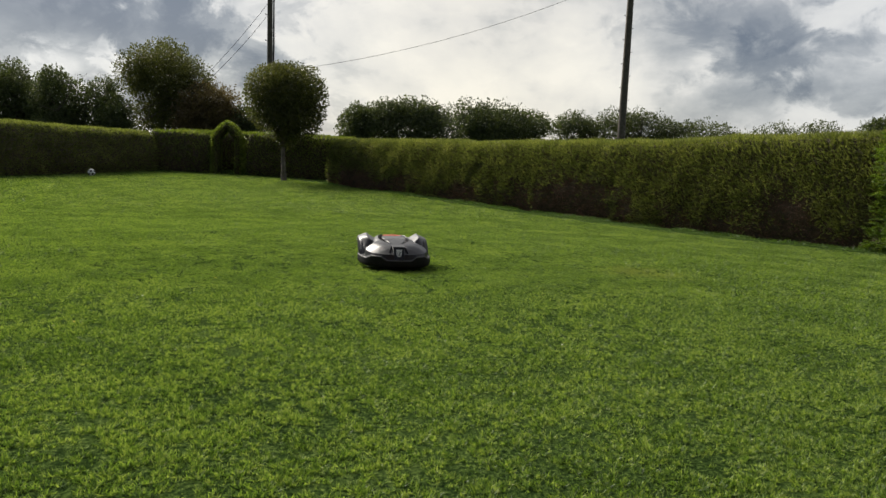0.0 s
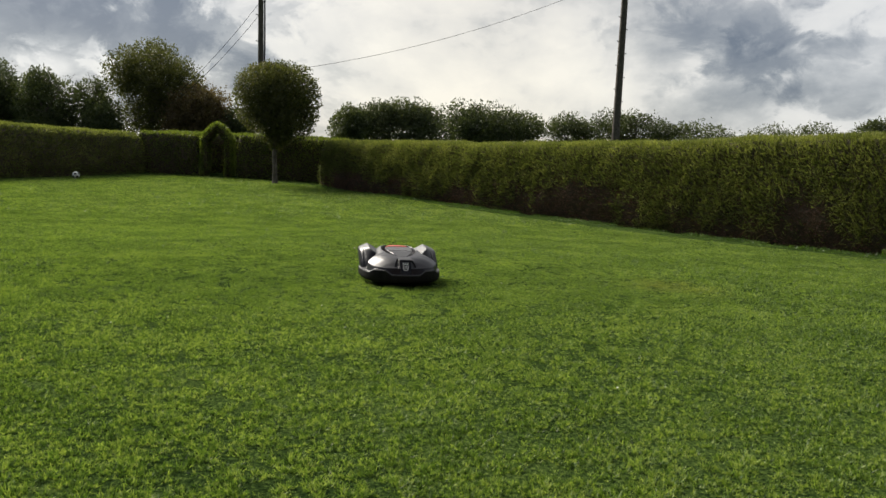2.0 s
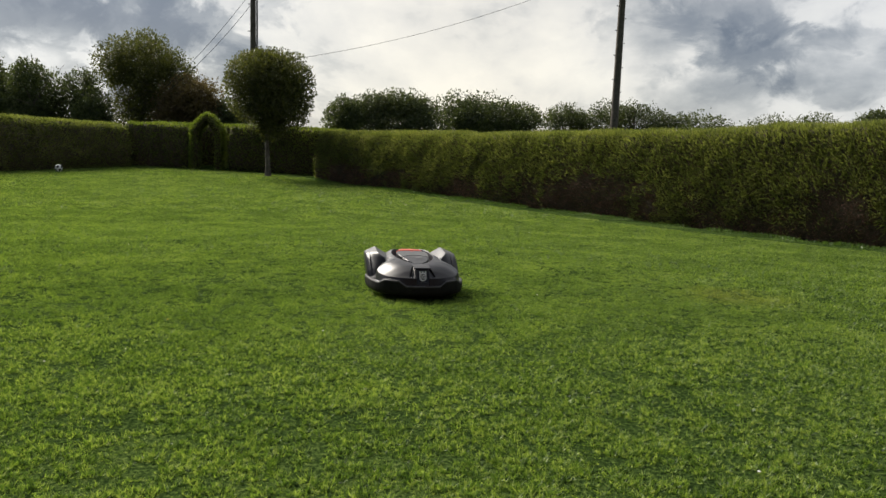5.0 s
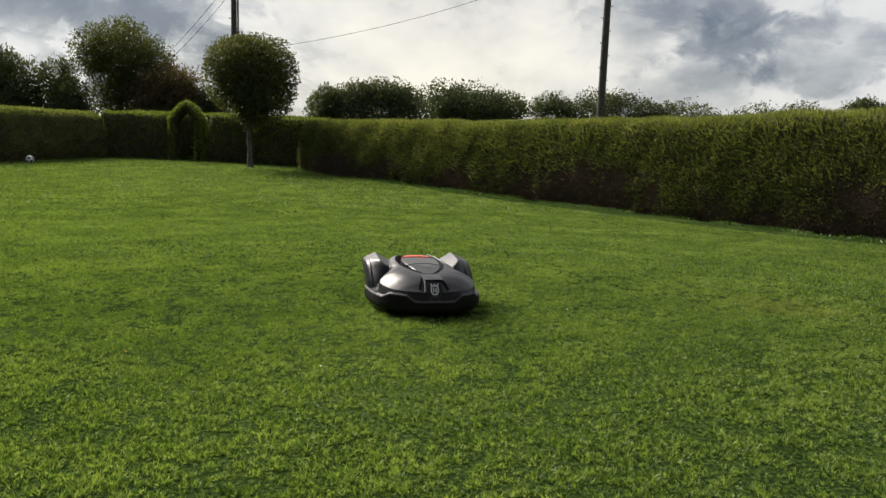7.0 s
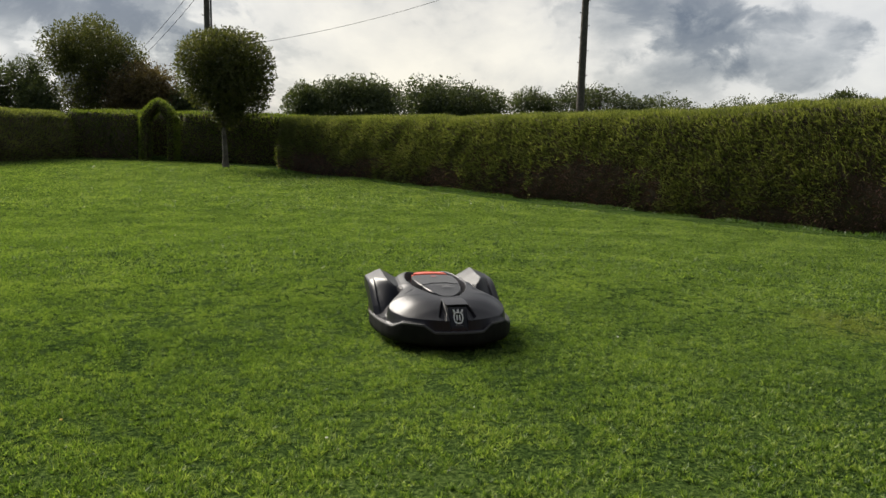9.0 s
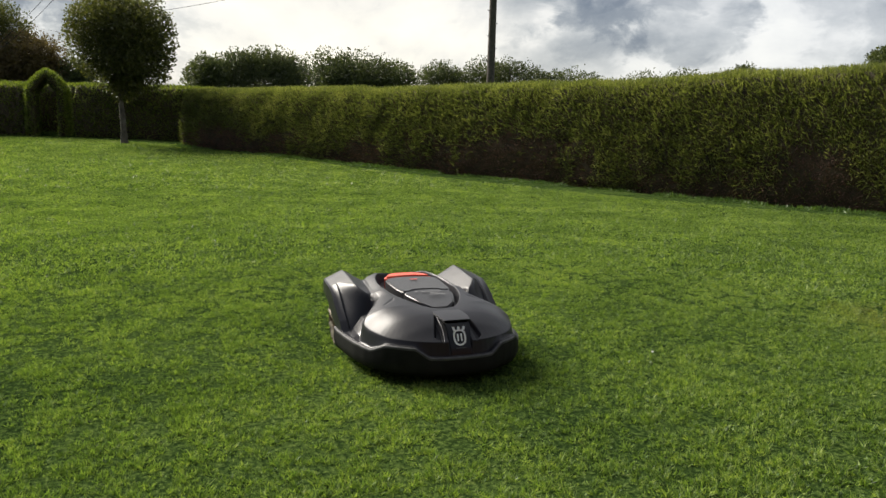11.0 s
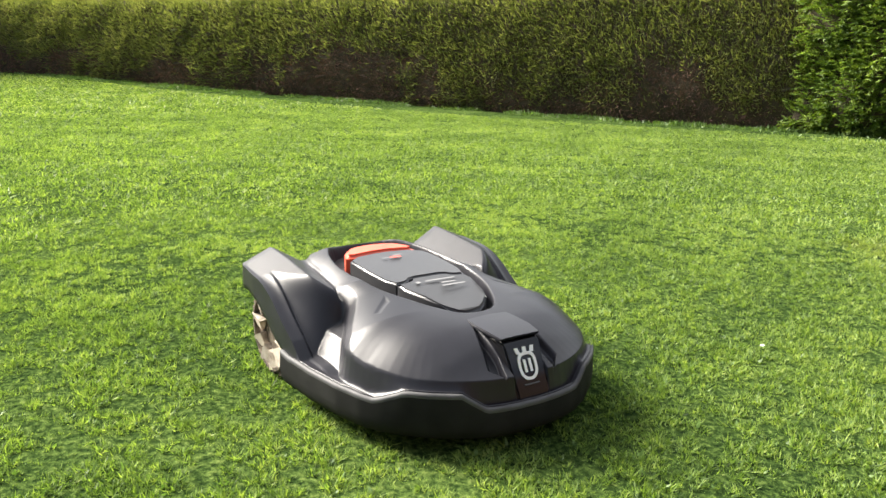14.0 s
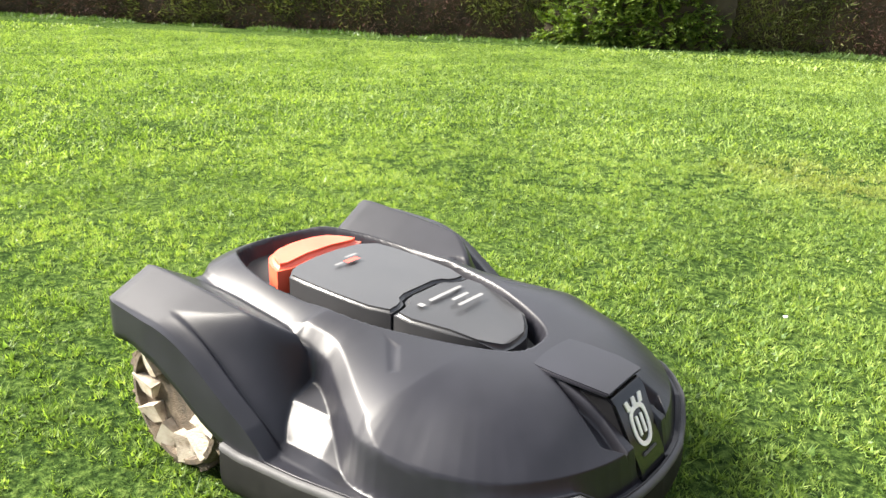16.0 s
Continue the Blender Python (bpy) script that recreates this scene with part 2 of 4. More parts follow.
M["orange"] = solid("orange_plastic", [(0.35, (0.58, 0.072, 0.034)), (0.65, (0.66, 0.095, 0.048))], 14.0, 0.42, bump=0.03)
M["silver"] = solid("silver_print", [(0.35, (0.62, 0.62, 0.60)), (0.65, (0.74, 0.74, 0.72))], 20.0, 0.35)
M["pale_print"] = solid("pale_print", [(0.35, (0.13, 0.13, 0.13)), (0.65, (0.18, 0.18, 0.18))], 20.0, 0.5)
M["red_print"] = solid("red_print", [(0.35, (0.55, 0.05, 0.03)), (0.65, (0.62, 0.07, 0.04))], 20.0, 0.4)
M["mud"] = solid("muddy_tyre", [(0.35, (0.035, 0.026, 0.017)), (0.55, (0.085, 0.062, 0.040)), (0.75, (0.17, 0.14, 0.10))], 40.0, 0.85, bump=0.5)
M["hub"] = solid("dusty_beige_plastic", [(0.32, (0.17, 0.135, 0.10)), (0.5, (0.36, 0.31, 0.25)), (0.7, (0.48, 0.43, 0.36))], 26.0, 0.75, bump=0.3)
M["white"] = solid("white_leather", [(0.35, (0.66, 0.66, 0.64)), (0.65, (0.80, 0.80, 0.78))], 12.0, 0.45)
M["black"] = solid("black_leather", [(0.35, (0.015, 0.015, 0.016)), (0.65, (0.03, 0.03, 0.03))], 12.0, 0.45)
M["petal"] = solid("white_petal", [(0.35, (0.70, 0.70, 0.66)), (0.65, (0.82, 0.82, 0.78))], 80.0, 0.6)
M["yolk"] = solid("yellow_petal", [(0.35, (0.62, 0.42, 0.03)), (0.65, (0.75, 0.55, 0.06))], 80.0, 0.6)
M["wire"] = solid("black_cable", [(0.35, (0.012, 0.012, 0.013)), (0.65, (0.02, 0.02, 0.02))], 3.0, 0.6)


# ---- mesh helpers ----
def raw_mesh(name, verts, faces, smooth=False):
    """A mesh from arrays: verts (n, 3), faces (m, 3) or (m, 4)."""
    verts, faces = np.asarray(verts, np.float32), np.asarray(faces, np.int32)
    me = bpy.data.meshes.new(name)
    side = faces.shape[1]
    me.vertices.add(len(verts))
    me.vertices.foreach_set("co", verts.ravel())
    me.loops.add(faces.size)
    me.loops.foreach_set("vertex_index", faces.ravel())
    me.polygons.add(len(faces))
    me.polygons.foreach_set("loop_start", np.arange(0, faces.size, side, dtype=np.int32))
    me.polygons.foreach_set("use_smooth", np.full(len(faces), smooth))
    me.update(calc_edges=True)
    return me


def put(name, me, mat, parent=None, label="", kind=""):
    ob = new(name, me)
    if mat:
        me.materials.append(mat)
    if parent:
        ob.parent = parent
    return tagged(ob, label, kind=kind)


def part(name, bm, mat, parent, label="", smooth=False):
    me = bpy.data.meshes.new(name)
    bmesh.ops.recalc_face_normals(bm, faces=bm.faces)
    bm.to_mesh(me)
    bm.free()
    if smooth:
        me.polygons.foreach_set("use_smooth", np.full(len(me.polygons), True))
        me.set_sharp_from_angle(angle=radians(33))
    return put(name, me, mat, parent, label)


def thing(name, label, category, at=(0, 0, 0), turn=0.0, group="", kind=""):
    ob = new(name)
    ob.empty_display_size = 0.1
    ob.matrix_basis = pose(*at, 0, 0, turn)
    return tagged(ob, label, category, group, kind)


def kites(base, way, side, length, width):
    """Leaf shapes: 4 verts and 2 triangles each."""
    n = len(base)
    length, width = np.broadcast_to(length, n)[:, None], np.broadcast_to(width, n)[:, None]
    mid = base + way * length * 0.45
    tip = base + way * length
    v = np.stack([base, mid + side * width / 2, tip, mid - side * width / 2], 1).reshape(-1, 3)
    k = np.arange(n)[:, None] * 4
    f = np.concatenate([k + [0, 1, 2], k + [0, 2, 3]])
    return v, f


def blades(base, way, side, length, width):
    """Grass blades: one narrow triangle each."""
    n = len(base)
    length, width = np.broadcast_to(length, n)[:, None], np.broadcast_to(width, n)[:, None]
    v = np.stack([base - side * width / 2, base + side * width / 2, base + way * length], 1).reshape(-1, 3)
    return v, np.arange(n * 3).reshape(-1, 3)


def unit(v):
    return v / np.maximum(np.linalg.norm(v, axis=-1, keepdims=True), 1e-9)


def scatter(verts, tris, per_m2, rand):
    """Points and normals, evenly over the triangles."""
    a, b, c = (verts[tris[:, k]] for k in range(3))
    cross = np.cross(b - a, c - a)
    area = np.linalg.norm(cross, axis=1) / 2
    n = int(area.sum() * per_m2)
    pick = rand.choice(len(tris), n, p=area / area.sum())
    u, v = rand.random((2, n))
    flip = u + v > 1
    u[flip], v[flip] = 1 - u[flip], 1 - v[flip]
    return a[pick] + u[:, None] * (b - a)[pick] + v[:, None] * (c - a)[pick], unit(cross)[pick]


def value_noise(p, scale, seed=0):
    """Smooth noise in 0..1 on points (n, 3)."""
    q = p * scale
    i = np.floor(q).astype(np.int64)
    w = q - i
    w = w * w * (3 - 2 * w)

    def hashed(x, y, z):
        h = (x * 374761393 + y * 668265263 + z * 2147483647 + seed * 974634221) & 0xFFFFFFFF
        h = ((h ^ (h >> 13)) * 1274126177) & 0xFFFFFFFF
        return ((h ^ (h >> 16)) & 0xFFFF) / 65535.0

    out = 0
    for dx in (0, 1):
        for dy in (0, 1):
            for dz in (0, 1):
                k = np.where(dx, w[:, 0], 1 - w[:, 0]) * np.where(dy, w[:, 1], 1 - w[:, 1]) * np.where(dz, w[:, 2], 1 - w[:, 2])
                out = out + k * hashed(i[:, 0] + dx, i[:, 1] + dy, i[:, 2] + dz)
    return out


def tube(bm, points, radii, sides=8):
    """A tapered tube along points, closed at both ends."""
    rings = []
    for k, p in enumerate(points):
        p = Vector(p)
        along = (Vector(points[min(k + 1, len(points) - 1)]) - Vector(points[max(k - 1, 0)])).normalized()
        u = along.orthogonal().normalized() if k == 0 else (rings_u - along * rings_u.dot(along)).normalized()
        rings_u = u
        w = along.cross(u)
        rings.append([bm.verts.new(p + float(radii[k]) * (math.cos(a) * u + math.sin(a) * w)) for a in (2 * math.pi * j / sides for j in range(sides))])
    for a, b in zip(rings, rings[1:]):
        for j in range(sides):
            bm.faces.new((a[j], a[(j + 1) % sides], b[(j + 1) % sides], b[j]))
    bm.faces.new(rings[0][::-1])
    bm.faces.new(rings[-1])


def box(bm, lo, hi):
    return bmesh.ops.create_cube(bm, size=1, matrix=Matrix.Translation((Vector(lo) + Vector(hi)) / 2) @ Matrix.Diagonal((*(Vector(hi) - Vector(lo)), 1)))


# ---- ground ----
def dip(x, y):
    """The lawn sinks a little towards the hedges."""
    x, y = np.asarray(x, float), np.asarray(y, float)
    t = np.clip((np.hypot(np.minimum(x, 0), y) - 2.5) / 6.5, 0, 1)
    return 0.115 * t * t * (3 - 2 * t)


def ground_z(x, y):
    x, y = np.asarray(x, float), np.asarray(y, float)
    rise = 0.00125 * np.clip(-x - 5, 0, 25) ** 2
    fall = 0.016 * np.clip(y - 1.5, 0, 9)
    swell = 0.012 * np.sin(x * 0.7 + 1.0) * np.sin(y * 0.6) * np.clip((np.hypot(x + 0.3, y) - 1.2) / 4, 0, 1)
    return rise - fall + swell - dip(x, y)


def make_ground():
    near_x = np.arange(-32, 10.01, 0.5)
    near_y = np.arange(-16, 18.01, 0.5)
    far = np.array([20, 40, 80, 160, 320, 640, 1200, 2400.0])
    xs = np.concatenate([-32 - far[::-1], near_x, 10 + far])
    ys = np.concatenate([-16 - far[::-1], near_y, 18 + far])
    gx, gy = np.meshgrid(xs, ys, indexing="ij")
    v = np.stack([gx, gy, ground_z(gx, gy)], -1).reshape(-1, 3)
    i, j = np.meshgrid(np.arange(len(xs) - 1), np.arange(len(ys) - 1), indexing="ij")
    k = (i * len(ys) + j).reshape(-1, 1)
    f = k + np.array([0, len(ys), len(ys) + 1, 1])
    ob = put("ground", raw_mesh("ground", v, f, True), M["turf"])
    tagged(ob, "short green lawn with painted shade between tufts and pale patches", "lawn", kind="structure")


make_ground()

# ---- hedges ----
# centre line of the front face of the long hedge, from its far corner past the conifer
LH = dict(x0=-20.89, y0=0.09, x1=-0.95, y1=10.90, bend=0.429, h0=1.41, h1=2.22, hb=-0.095)


def long_hedge_at(s):
    d = np.array([LH["x1"] - LH["x0"], LH["y1"] - LH["y0"]])
    nrm = np.array([-d[1], d[0]]) / np.hypot(*d)
    q = 4 * s * (1 - s)
    x = LH["x0"] + s * d[0] + LH["bend"] * q * nrm[0]
    y = LH["y0"] + s * d[1] + LH["bend"] * q * nrm[1]
    return x, y, LH["h0"] + (LH["h1"] - LH["h0"]) * s + LH["hb"] * q


def hedge_core(front, heights, thick, rand, flip=1.0, lump=0.035, batter=1.0):
    """The clipped solid of a hedge that stands behind the line front (n, 2): verts and quads."""
    front, heights = np.asarray(front, float), np.asarray(heights, float)
    heights = heights + dip(front[:, 0], front[:, 1])
    n = len(front)
    tangent = unit(np.gradient(front, axis=0))
    back = np.stack([-tangent[:, 1], tangent[:, 0]], 1) * flip
    z0 = ground_z(front[:, 0], front[:, 1]) - 0.03
    # cross-section: depth behind the face, share of the height
    sec = [(0.10, 0.0), (0.03, 0.10), (0.0, 0.28), (0.01 * batter, 0.45), (0.05 * batter, 0.68), (0.11 * batter, 0.87), (0.19 * batter, 0.965), (0.6, 1.0), (0.8, 0.985), (0.93, 0.9), (1.0, 0.5), (0.95, 0.0)]
    rings = []
    for d, hh in sec:
        off = d * thick if d > 0.45 else d
        p = front + back * off
        rings.append(np.c_[p, z0 + heights * hh])
    v = np.stack(rings, 1)
    wob = (value_noise(v.reshape(-1, 3), 1.6, 3) - 0.5) * lump * 2 + (value_noise(v.reshape(-1, 3), 5.0, 4) - 0.5) * lump
    wob += (value_noise(v.reshape(-1, 3), 3.1, 9) - 0.5) * lump * 1.2
    out = np.tile(np.array([[-1, 0], [-1, 0], [-1, 0], [-1, 0], [-1, 0.2], [-0.7, 0.7], [-0.3, 1], [0, 1], [0.3, 1], [0.7, 0.7], [1, 0], [1, 0]]), (n, 1, 1))
    v[..., :2] += (wob.reshape(n, -1) * out[..., 0])[..., None] * back[:, None]
    v[..., 2] += wob.reshape(n, -1) * out[..., 1]
    m = len(sec)
    i, j = np.meshgrid(np.arange(n - 1), np.arange(m - 1), indexing="ij")
    k = (i * m + j).reshape(-1, 1)
    quads = k + np.array([0, m, m + 1, 1])
    caps = []
    for r in (0, n - 1):
        c = r * m
        caps += [[c + a, c + a + 1, c + m - 2 - a, c + m - 1 - a] for a in range(m // 2 - 1)]
    return v.reshape(-1, 3), np.concatenate([quads, np.array(caps)])


def tri_of(quads):
    return np.concatenate([quads[:, [0, 1, 2]], quads[:, [0, 2, 3]]])


def sprays(points, normals, rand, length, width, lift=0.45, spread=0.8):
    n = len(points)
    way = unit(normals + spread * rand.normal(size=(n, 3)) * 0.6 + np.array([0, 0, lift]))
    side = unit(np.cross(way, rand.normal(size=(n, 3))))
    size = rand.uniform(0.6, 1.3, n)
    return kites(points - normals * 0.015, way, side, length * size, width * size)


def hedge(name, label, front, heights, thick, leaf_mat, per_m2, length, width, flip=1.0, bare=0.0, seed=1, group="garden hedges", batter=1.0, patches=()):
    rand = np.random.default_rng(seed)
    root = thing(name, label, "hedge", group=group)
    v, q = hedge_core(front, heights, thick, rand, flip, batter=batter)
    put("inner_wood", raw_mesh("inner_wood", v, q, True), M["core"], root, "dark bare inner branches")
    tris = tri_of(q)
    p, nrm = scatter(v, tris, per_m2, rand)
    # all normals away from the middle of the hedge
    f = np.asarray(front, float)
    t = unit(np.gradient(f, axis=0))
    back = np.stack([-t[:, 1], t[:, 0]], 1) * flip
    near = np.argmin(((p[:, None, :2] - f[None, ::max(1, len(f) // 40)]) ** 2).sum(-1), 1) * max(1, len(f) // 40)
    mid = np.c_[f[near] + back[near] * thick / 2, ground_z(f[near][:, 0], f[near][:, 1]) + np.asarray(heights)[near] * 0.55]
    nrm = np.where(((p - mid) * nrm).sum(1, keepdims=True) < 0, -nrm, nrm)
    up = (p[:, 2] - ground_z(p[:, 0], p[:, 1])) / np.asarray(heights)[near]
    patch = value_noise(p, 0.75, seed + 5) * 0.6 + value_noise(p, 2.3, seed + 6) * 0.4
    dead = patch + rand.uniform(-0.13, 0.13, len(p)) < bare * np.clip(1.5 - 1.7 * up, 0.0, 1.1)
    dead |= rand.random(len(p)) < 0.08 * (bare > 0)
    for a, b, top in patches:
        # a stretch cut back to bare brown wood, with a ragged upper edge
        along = near / (len(f) - 1)
        deep = np.minimum(np.minimum(along - a, b - along) * 30, (top - up) * 6) + (value_noise(p, 3.5, seed + 8) - 0.5) * 1.6
        dead |= rand.random(len(p)) < np.clip(deep, 0, 0.93)
    dead &= up < 0.9
    p[:, 2] = np.maximum(p[:, 2], ground_z(p[:, 0], p[:, 1]) + 0.02)
    fv, ff = sprays(p[~dead], nrm[~dead], rand, length, width)
    put("foliage", raw_mesh("foliage", fv, ff), leaf_mat, root, kind="stuff")
    if dead.sum() > 10:
        fv, ff = sprays(p[dead], nrm[dead], rand, length * 0.8, width * 0.55, 0.2, 1.2)
        put("deadwood", raw_mesh("deadwood", fv, ff), M["twig"], root, "brown dead twigs in bare patches", kind="stuff")
    return root


s_long = np.linspace(0.0, 1.33, 120)
lx, ly, lh = long_hedge_at(s_long)
lh = lh - 0.02 + 0.05 * (value_noise(np.c_[lx, ly, lx * 0], 0.5, 11) - 0.5)
hedge("hedge", "long clipped green hedge with brown bare patches beside the lawn", np.c_[lx, ly], lh, 1.1, M["hedge"], 2700, 0.120, 0.0140, 1.0, 0.40, 21, batter=1.3, patches=((0.268, 0.43, 0.56), (0.05, 0.16, 0.36), (0.16, 0.27, 0.22), (0.43, 0.62, 0.24)))


def line(a, b, n):
    return np.linspace(np.array(a, float), np.array(b, float), n)


hedge("hedge", "dark clipped hedge between the arch and the hedge corner", line((-24.6, -2.75), (-22.6, 0.9), 24), np.full(24, 1.46), 0.9, M["hedge_dark"], 900, 0.10, 0.030, 1.0, 0.35, 22)
hedge("hedge", "dark clipped hedge beside the garden arch", line((-25.3, -6.3), (-25.0, -4.15), 16), np.full(16, 1.40), 0.9, M["hedge_dark"], 900, 0.10, 0.030, 1.0, 0.3, 23)
lf = line((-16.0, -12.6), (-24.9, -6.0), 50)
hedge("hedge", "tall clipped hedge with a sunlit bright green top", lf, np.linspace(1.66, 1.42, 50) + 0.06 * np.sin(np.linspace(0, 5, 50)), 1.3, M["hedge"], 1300, 0.10, 0.024, 1.0, 0.25, 24, batter=2.2)

bm = bmesh.new()
box(bm, (11.5, -15.0, -0.3), (11.8, 15.0, 5.4))
near_wall = bpy.data.meshes.new("wall_east")
bm.to_mesh(near_wall)
bm.free()
tagged(put("wall_east", near_wall, M["brick"]), "plain brown brick wall closing the garden", "wall", kind="structure")


def arch_hedge():
    """A clipped arch over a gap in the far hedge."""
    rand = np.random.default_rng(31)
    root = thing("hedge_arch", "clipped green hedge arch over a narrow garden gateway", "hedge arch")
    y0, y1, x = -3.92, -3.08, -25.4
    z = float(ground_z(x, -3.5))
    mid, half = (y0 + y1) / 2, (y1 - y0) / 2
    pts = [(x, y0, z - 0.03), (x, y0, z + 0.7), (x, y0, z + 1.2)]
    for a in np.linspace(0, math.pi, 11):
        pts.append((x, mid - half * math.cos(a), z + 1.30 + 0.46 * (1 - abs(math.cos(a)) ** 1.25)))
    pts += [(x, y1, z + 1.2), (x, y1, z + 0.7), (x, y1, z - 0.03)]
    bm = bmesh.new()
    tube(bm, pts, [0.17] * len(pts), 10)
    bmesh.ops.scale(bm, vec=(4.6, 1, 1), space=Matrix.Translation((-x, 0, 0)), verts=bm.verts)
    bmesh.ops.triangulate(bm, faces=bm.faces)
    v = np.array([w.co for w in bm.verts])
    bm.verts.index_update()
    f = np.array([[w.index for w in t.verts] for t in bm.faces])
    bm.free()
    put("inner_wood", raw_mesh("inner_wood", v, f, True), M["core"], root)
    p, n = scatter(v, f, 1300, rand)
    c = np.array([x, mid, z + 1.0])
    n = unit(p - c) * 0.4 + n * np.sign(((p - c) * n).sum(1, keepdims=True) + 1e-6) * 0.6
    fv, ff = sprays(p, unit(n), rand, 0.10, 0.03)
    put("foliage", raw_mesh("foliage", fv, ff), M["hedge_dark"], root, kind="stuff")


arch_hedge()
# added backing: blocks the sky so that the arch opening looks dark
hedge("hedge", "hedge added behind the garden arch to darken its opening", line((-26.9, -5.6), (-26.5, -1.8), 24), np.full(24, 1.42), 0.9, M["hedge_dark"], 500, 0.12, 0.04, 1.0, 0.2, 25)


def conifer_bush():
    """A soft bright conifer that bulges from the long hedge."""
    rand = np.random.default_rng(41)
    root = thing("conifer", "bright green feathery conifer growing into the clipped hedge", "conifer")
    s = np.linspace(0.787, 0.89, 14)
    x, y, h = long_hedge_at(s)
    bulge = 0.26 * np.sin(np.linspace(0.03, 0.97, 14) * math.pi)
    d = np.array([LH["x1"] - LH["x0"], LH["y1"] - LH["y0"]])
    nrm = np.array([d[1], -d[0]]) / np.hypot(*d)
    v, q = hedge_core(np.c_[x, y] + bulge[:, None] * nrm, h + 0.02, 1.1, rand, 1.0, 0.14)
    put("inner_wood", raw_mesh("inner_wood", v, q, True), M["core"], root)
    p, n = scatter(v, tri_of(q), 560, rand)
    along = (p[:, 0] - x[0]) / (x[-1] - x[0])
    some = rand.random(len(p)) < np.clip(np.minimum(along + 0.15, 1.1 - along) * 2.6, 0.05, 1)
    p, n = p[some], n[some]
    n = np.where((n @ np.array([*nrm, 0.5]))[:, None] < 0, -n, n)
    p[:, 2] = np.maximum(p[:, 2], ground_z(p[:, 0], p[:, 1]) + 0.10)
    # feathery sprays: a stalk of small leaves each
    way = unit(n * 0.8 + rand.normal(size=n.shape) * 0.35 + np.array([-0.35, -0.1, 0.12]))
    side = unit(np.cross(way, rand.normal(size=n.shape) * 0.4 + np.array([0, 0, 1])))
    vs, fs, k = [], [], 0
    for j in range(6):
        at = p + way * (0.02 + 0.035 * j)
        for sgn in (-1, 1):
            w = unit(way + sgn * side * 0.8 + np.array([0, 0, -0.05 * j]))
            a, f = kites(at, w, unit(np.cross(w, rand.normal(size=n.shape))), rand.uniform(0.05, 0.09, len(p)) * (1.15 - 0.1 * j), 0.018)
            vs.append(a), fs.append(f + k)
            k += len(a)
    put("foliage", raw_mesh("foliage", np.concatenate(vs), np.concatenate(fs)), M["conifer"], root, kind="stuff")


conifer_bush()


# ---- trees ----
def tree_plant(name, label, category, base, trunk_top, trunk_r, blobs, leaves, leaf, mat, seed, gap=0.30, droop=0.0, limbs=14, twiggy=0, ragged=1.0):
    """A tapered trunk with limbs that reach into a crown of many leaves. blobs: centre and radii of the crown's lobes."""
    rand = np.random.default_rng(seed)
    root = thing(name, label, category)
    base, top = np.array(base, float), np.array(trunk_top, float)
    bm = bmesh.new()
    steps = np.linspace(0, 1, 7)
    trunk = [tuple(base + (top - base) * t + np.array([math.sin(t * 5) * trunk_r * 0.4, math.cos(t * 4) * trunk_r * 0.4 - trunk_r * 0.4, 0])) for t in steps]
    radii = [trunk_r * (1.35 if k == 0 else 1.0 - 0.45 * t) for k, t in enumerate(steps)]
    tube(bm, trunk, radii, 10)
    vol = np.array([b[1][0] * b[1][1] * b[1][2] for b in blobs])
    for k in range(limbs):
        c, r = blobs[rand.choice(len(blobs), p=vol / vol.sum())]
        d = unit(rand.normal(size=3))
        end = np.array(c) + d * np.array(r) * rand.uniform(0.45, 0.9)
        start = base + (top - base) * rand.uniform(0.62, 1.0)
        bend = (start + end) / 2 + np.array([0, 0, -0.12 * np.linalg.norm(end - start)])
        path = [tuple((1 - t) ** 2 * start + 2 * t * (1 - t) * bend + t * t * end) for t in np.linspace(0, 1, 6)]
        tube(bm, path, [trunk_r * 0.5 * (1 - 0.85 * t) for t in np.linspace(0, 1, 6)], 6)
        for _ in range(2 + twiggy):
            e2 = np.array(path[4]) + rand.normal(size=3) * np.array(r) * 0.35
            tube(bm, [path[3], tuple((np.array(path[3]) + e2) / 2 + rand.normal(size=3) * 0.02), tuple(e2)], [trunk_r * 0.16, trunk_r * 0.1, trunk_r * 0.04], 4)
    part("trunk", bm, M["bark"], root, smooth=True)
    pts, outs = [], []
    for (c, r), share in zip(blobs, vol ** (2 / 3) / (vol ** (2 / 3)).sum()):
        n = int(leaves * share * 1.6)
        d = unit(rand.normal(size=(n, 3)))
        lump = 0.98 + ragged * (0.40 * value_noise(d + 7 * seed, 3.0, seed) + 0.16 * value_noise(d + 3, 8.0, seed) + 0.08 * rand.random(n) ** 4 - 0.26)
        rad = rand.random(n) ** 0.35 * lump
        p = np.array(c) + d * np.array(r) * rad[:, None]
        keep = value_noise(p + seed, 1.6 / max(r) * 2.2, seed + 2) > gap * (0.6 + 0.8 * (rad > 0.8))
        pts.append(p[keep]), outs.append(d[keep])
    p, d = np.concatenate(pts), np.concatenate(outs)
    way = unit(d * 0.7 + rand.normal(size=p.shape) * 0.8 + np.array([0, 0, 0.15 - droop]))
    side = unit(np.cross(way, rand.normal(size=p.shape)))
    size = leaf * rand.uniform(0.55, 1.35, len(p))
    fv, ff = kites(p, way, side, size, size * 0.55)
    put("crown", raw_mesh("crown", fv, ff), mat, root, kind="stuff")
    return root


gz = lambda x, y: float(ground_z(x, y))  # noqa: E731
FAR = 1.35  # everything beyond the hedges stands this much further off and is this much larger
MID = (3.5, -0.95, 0.95)


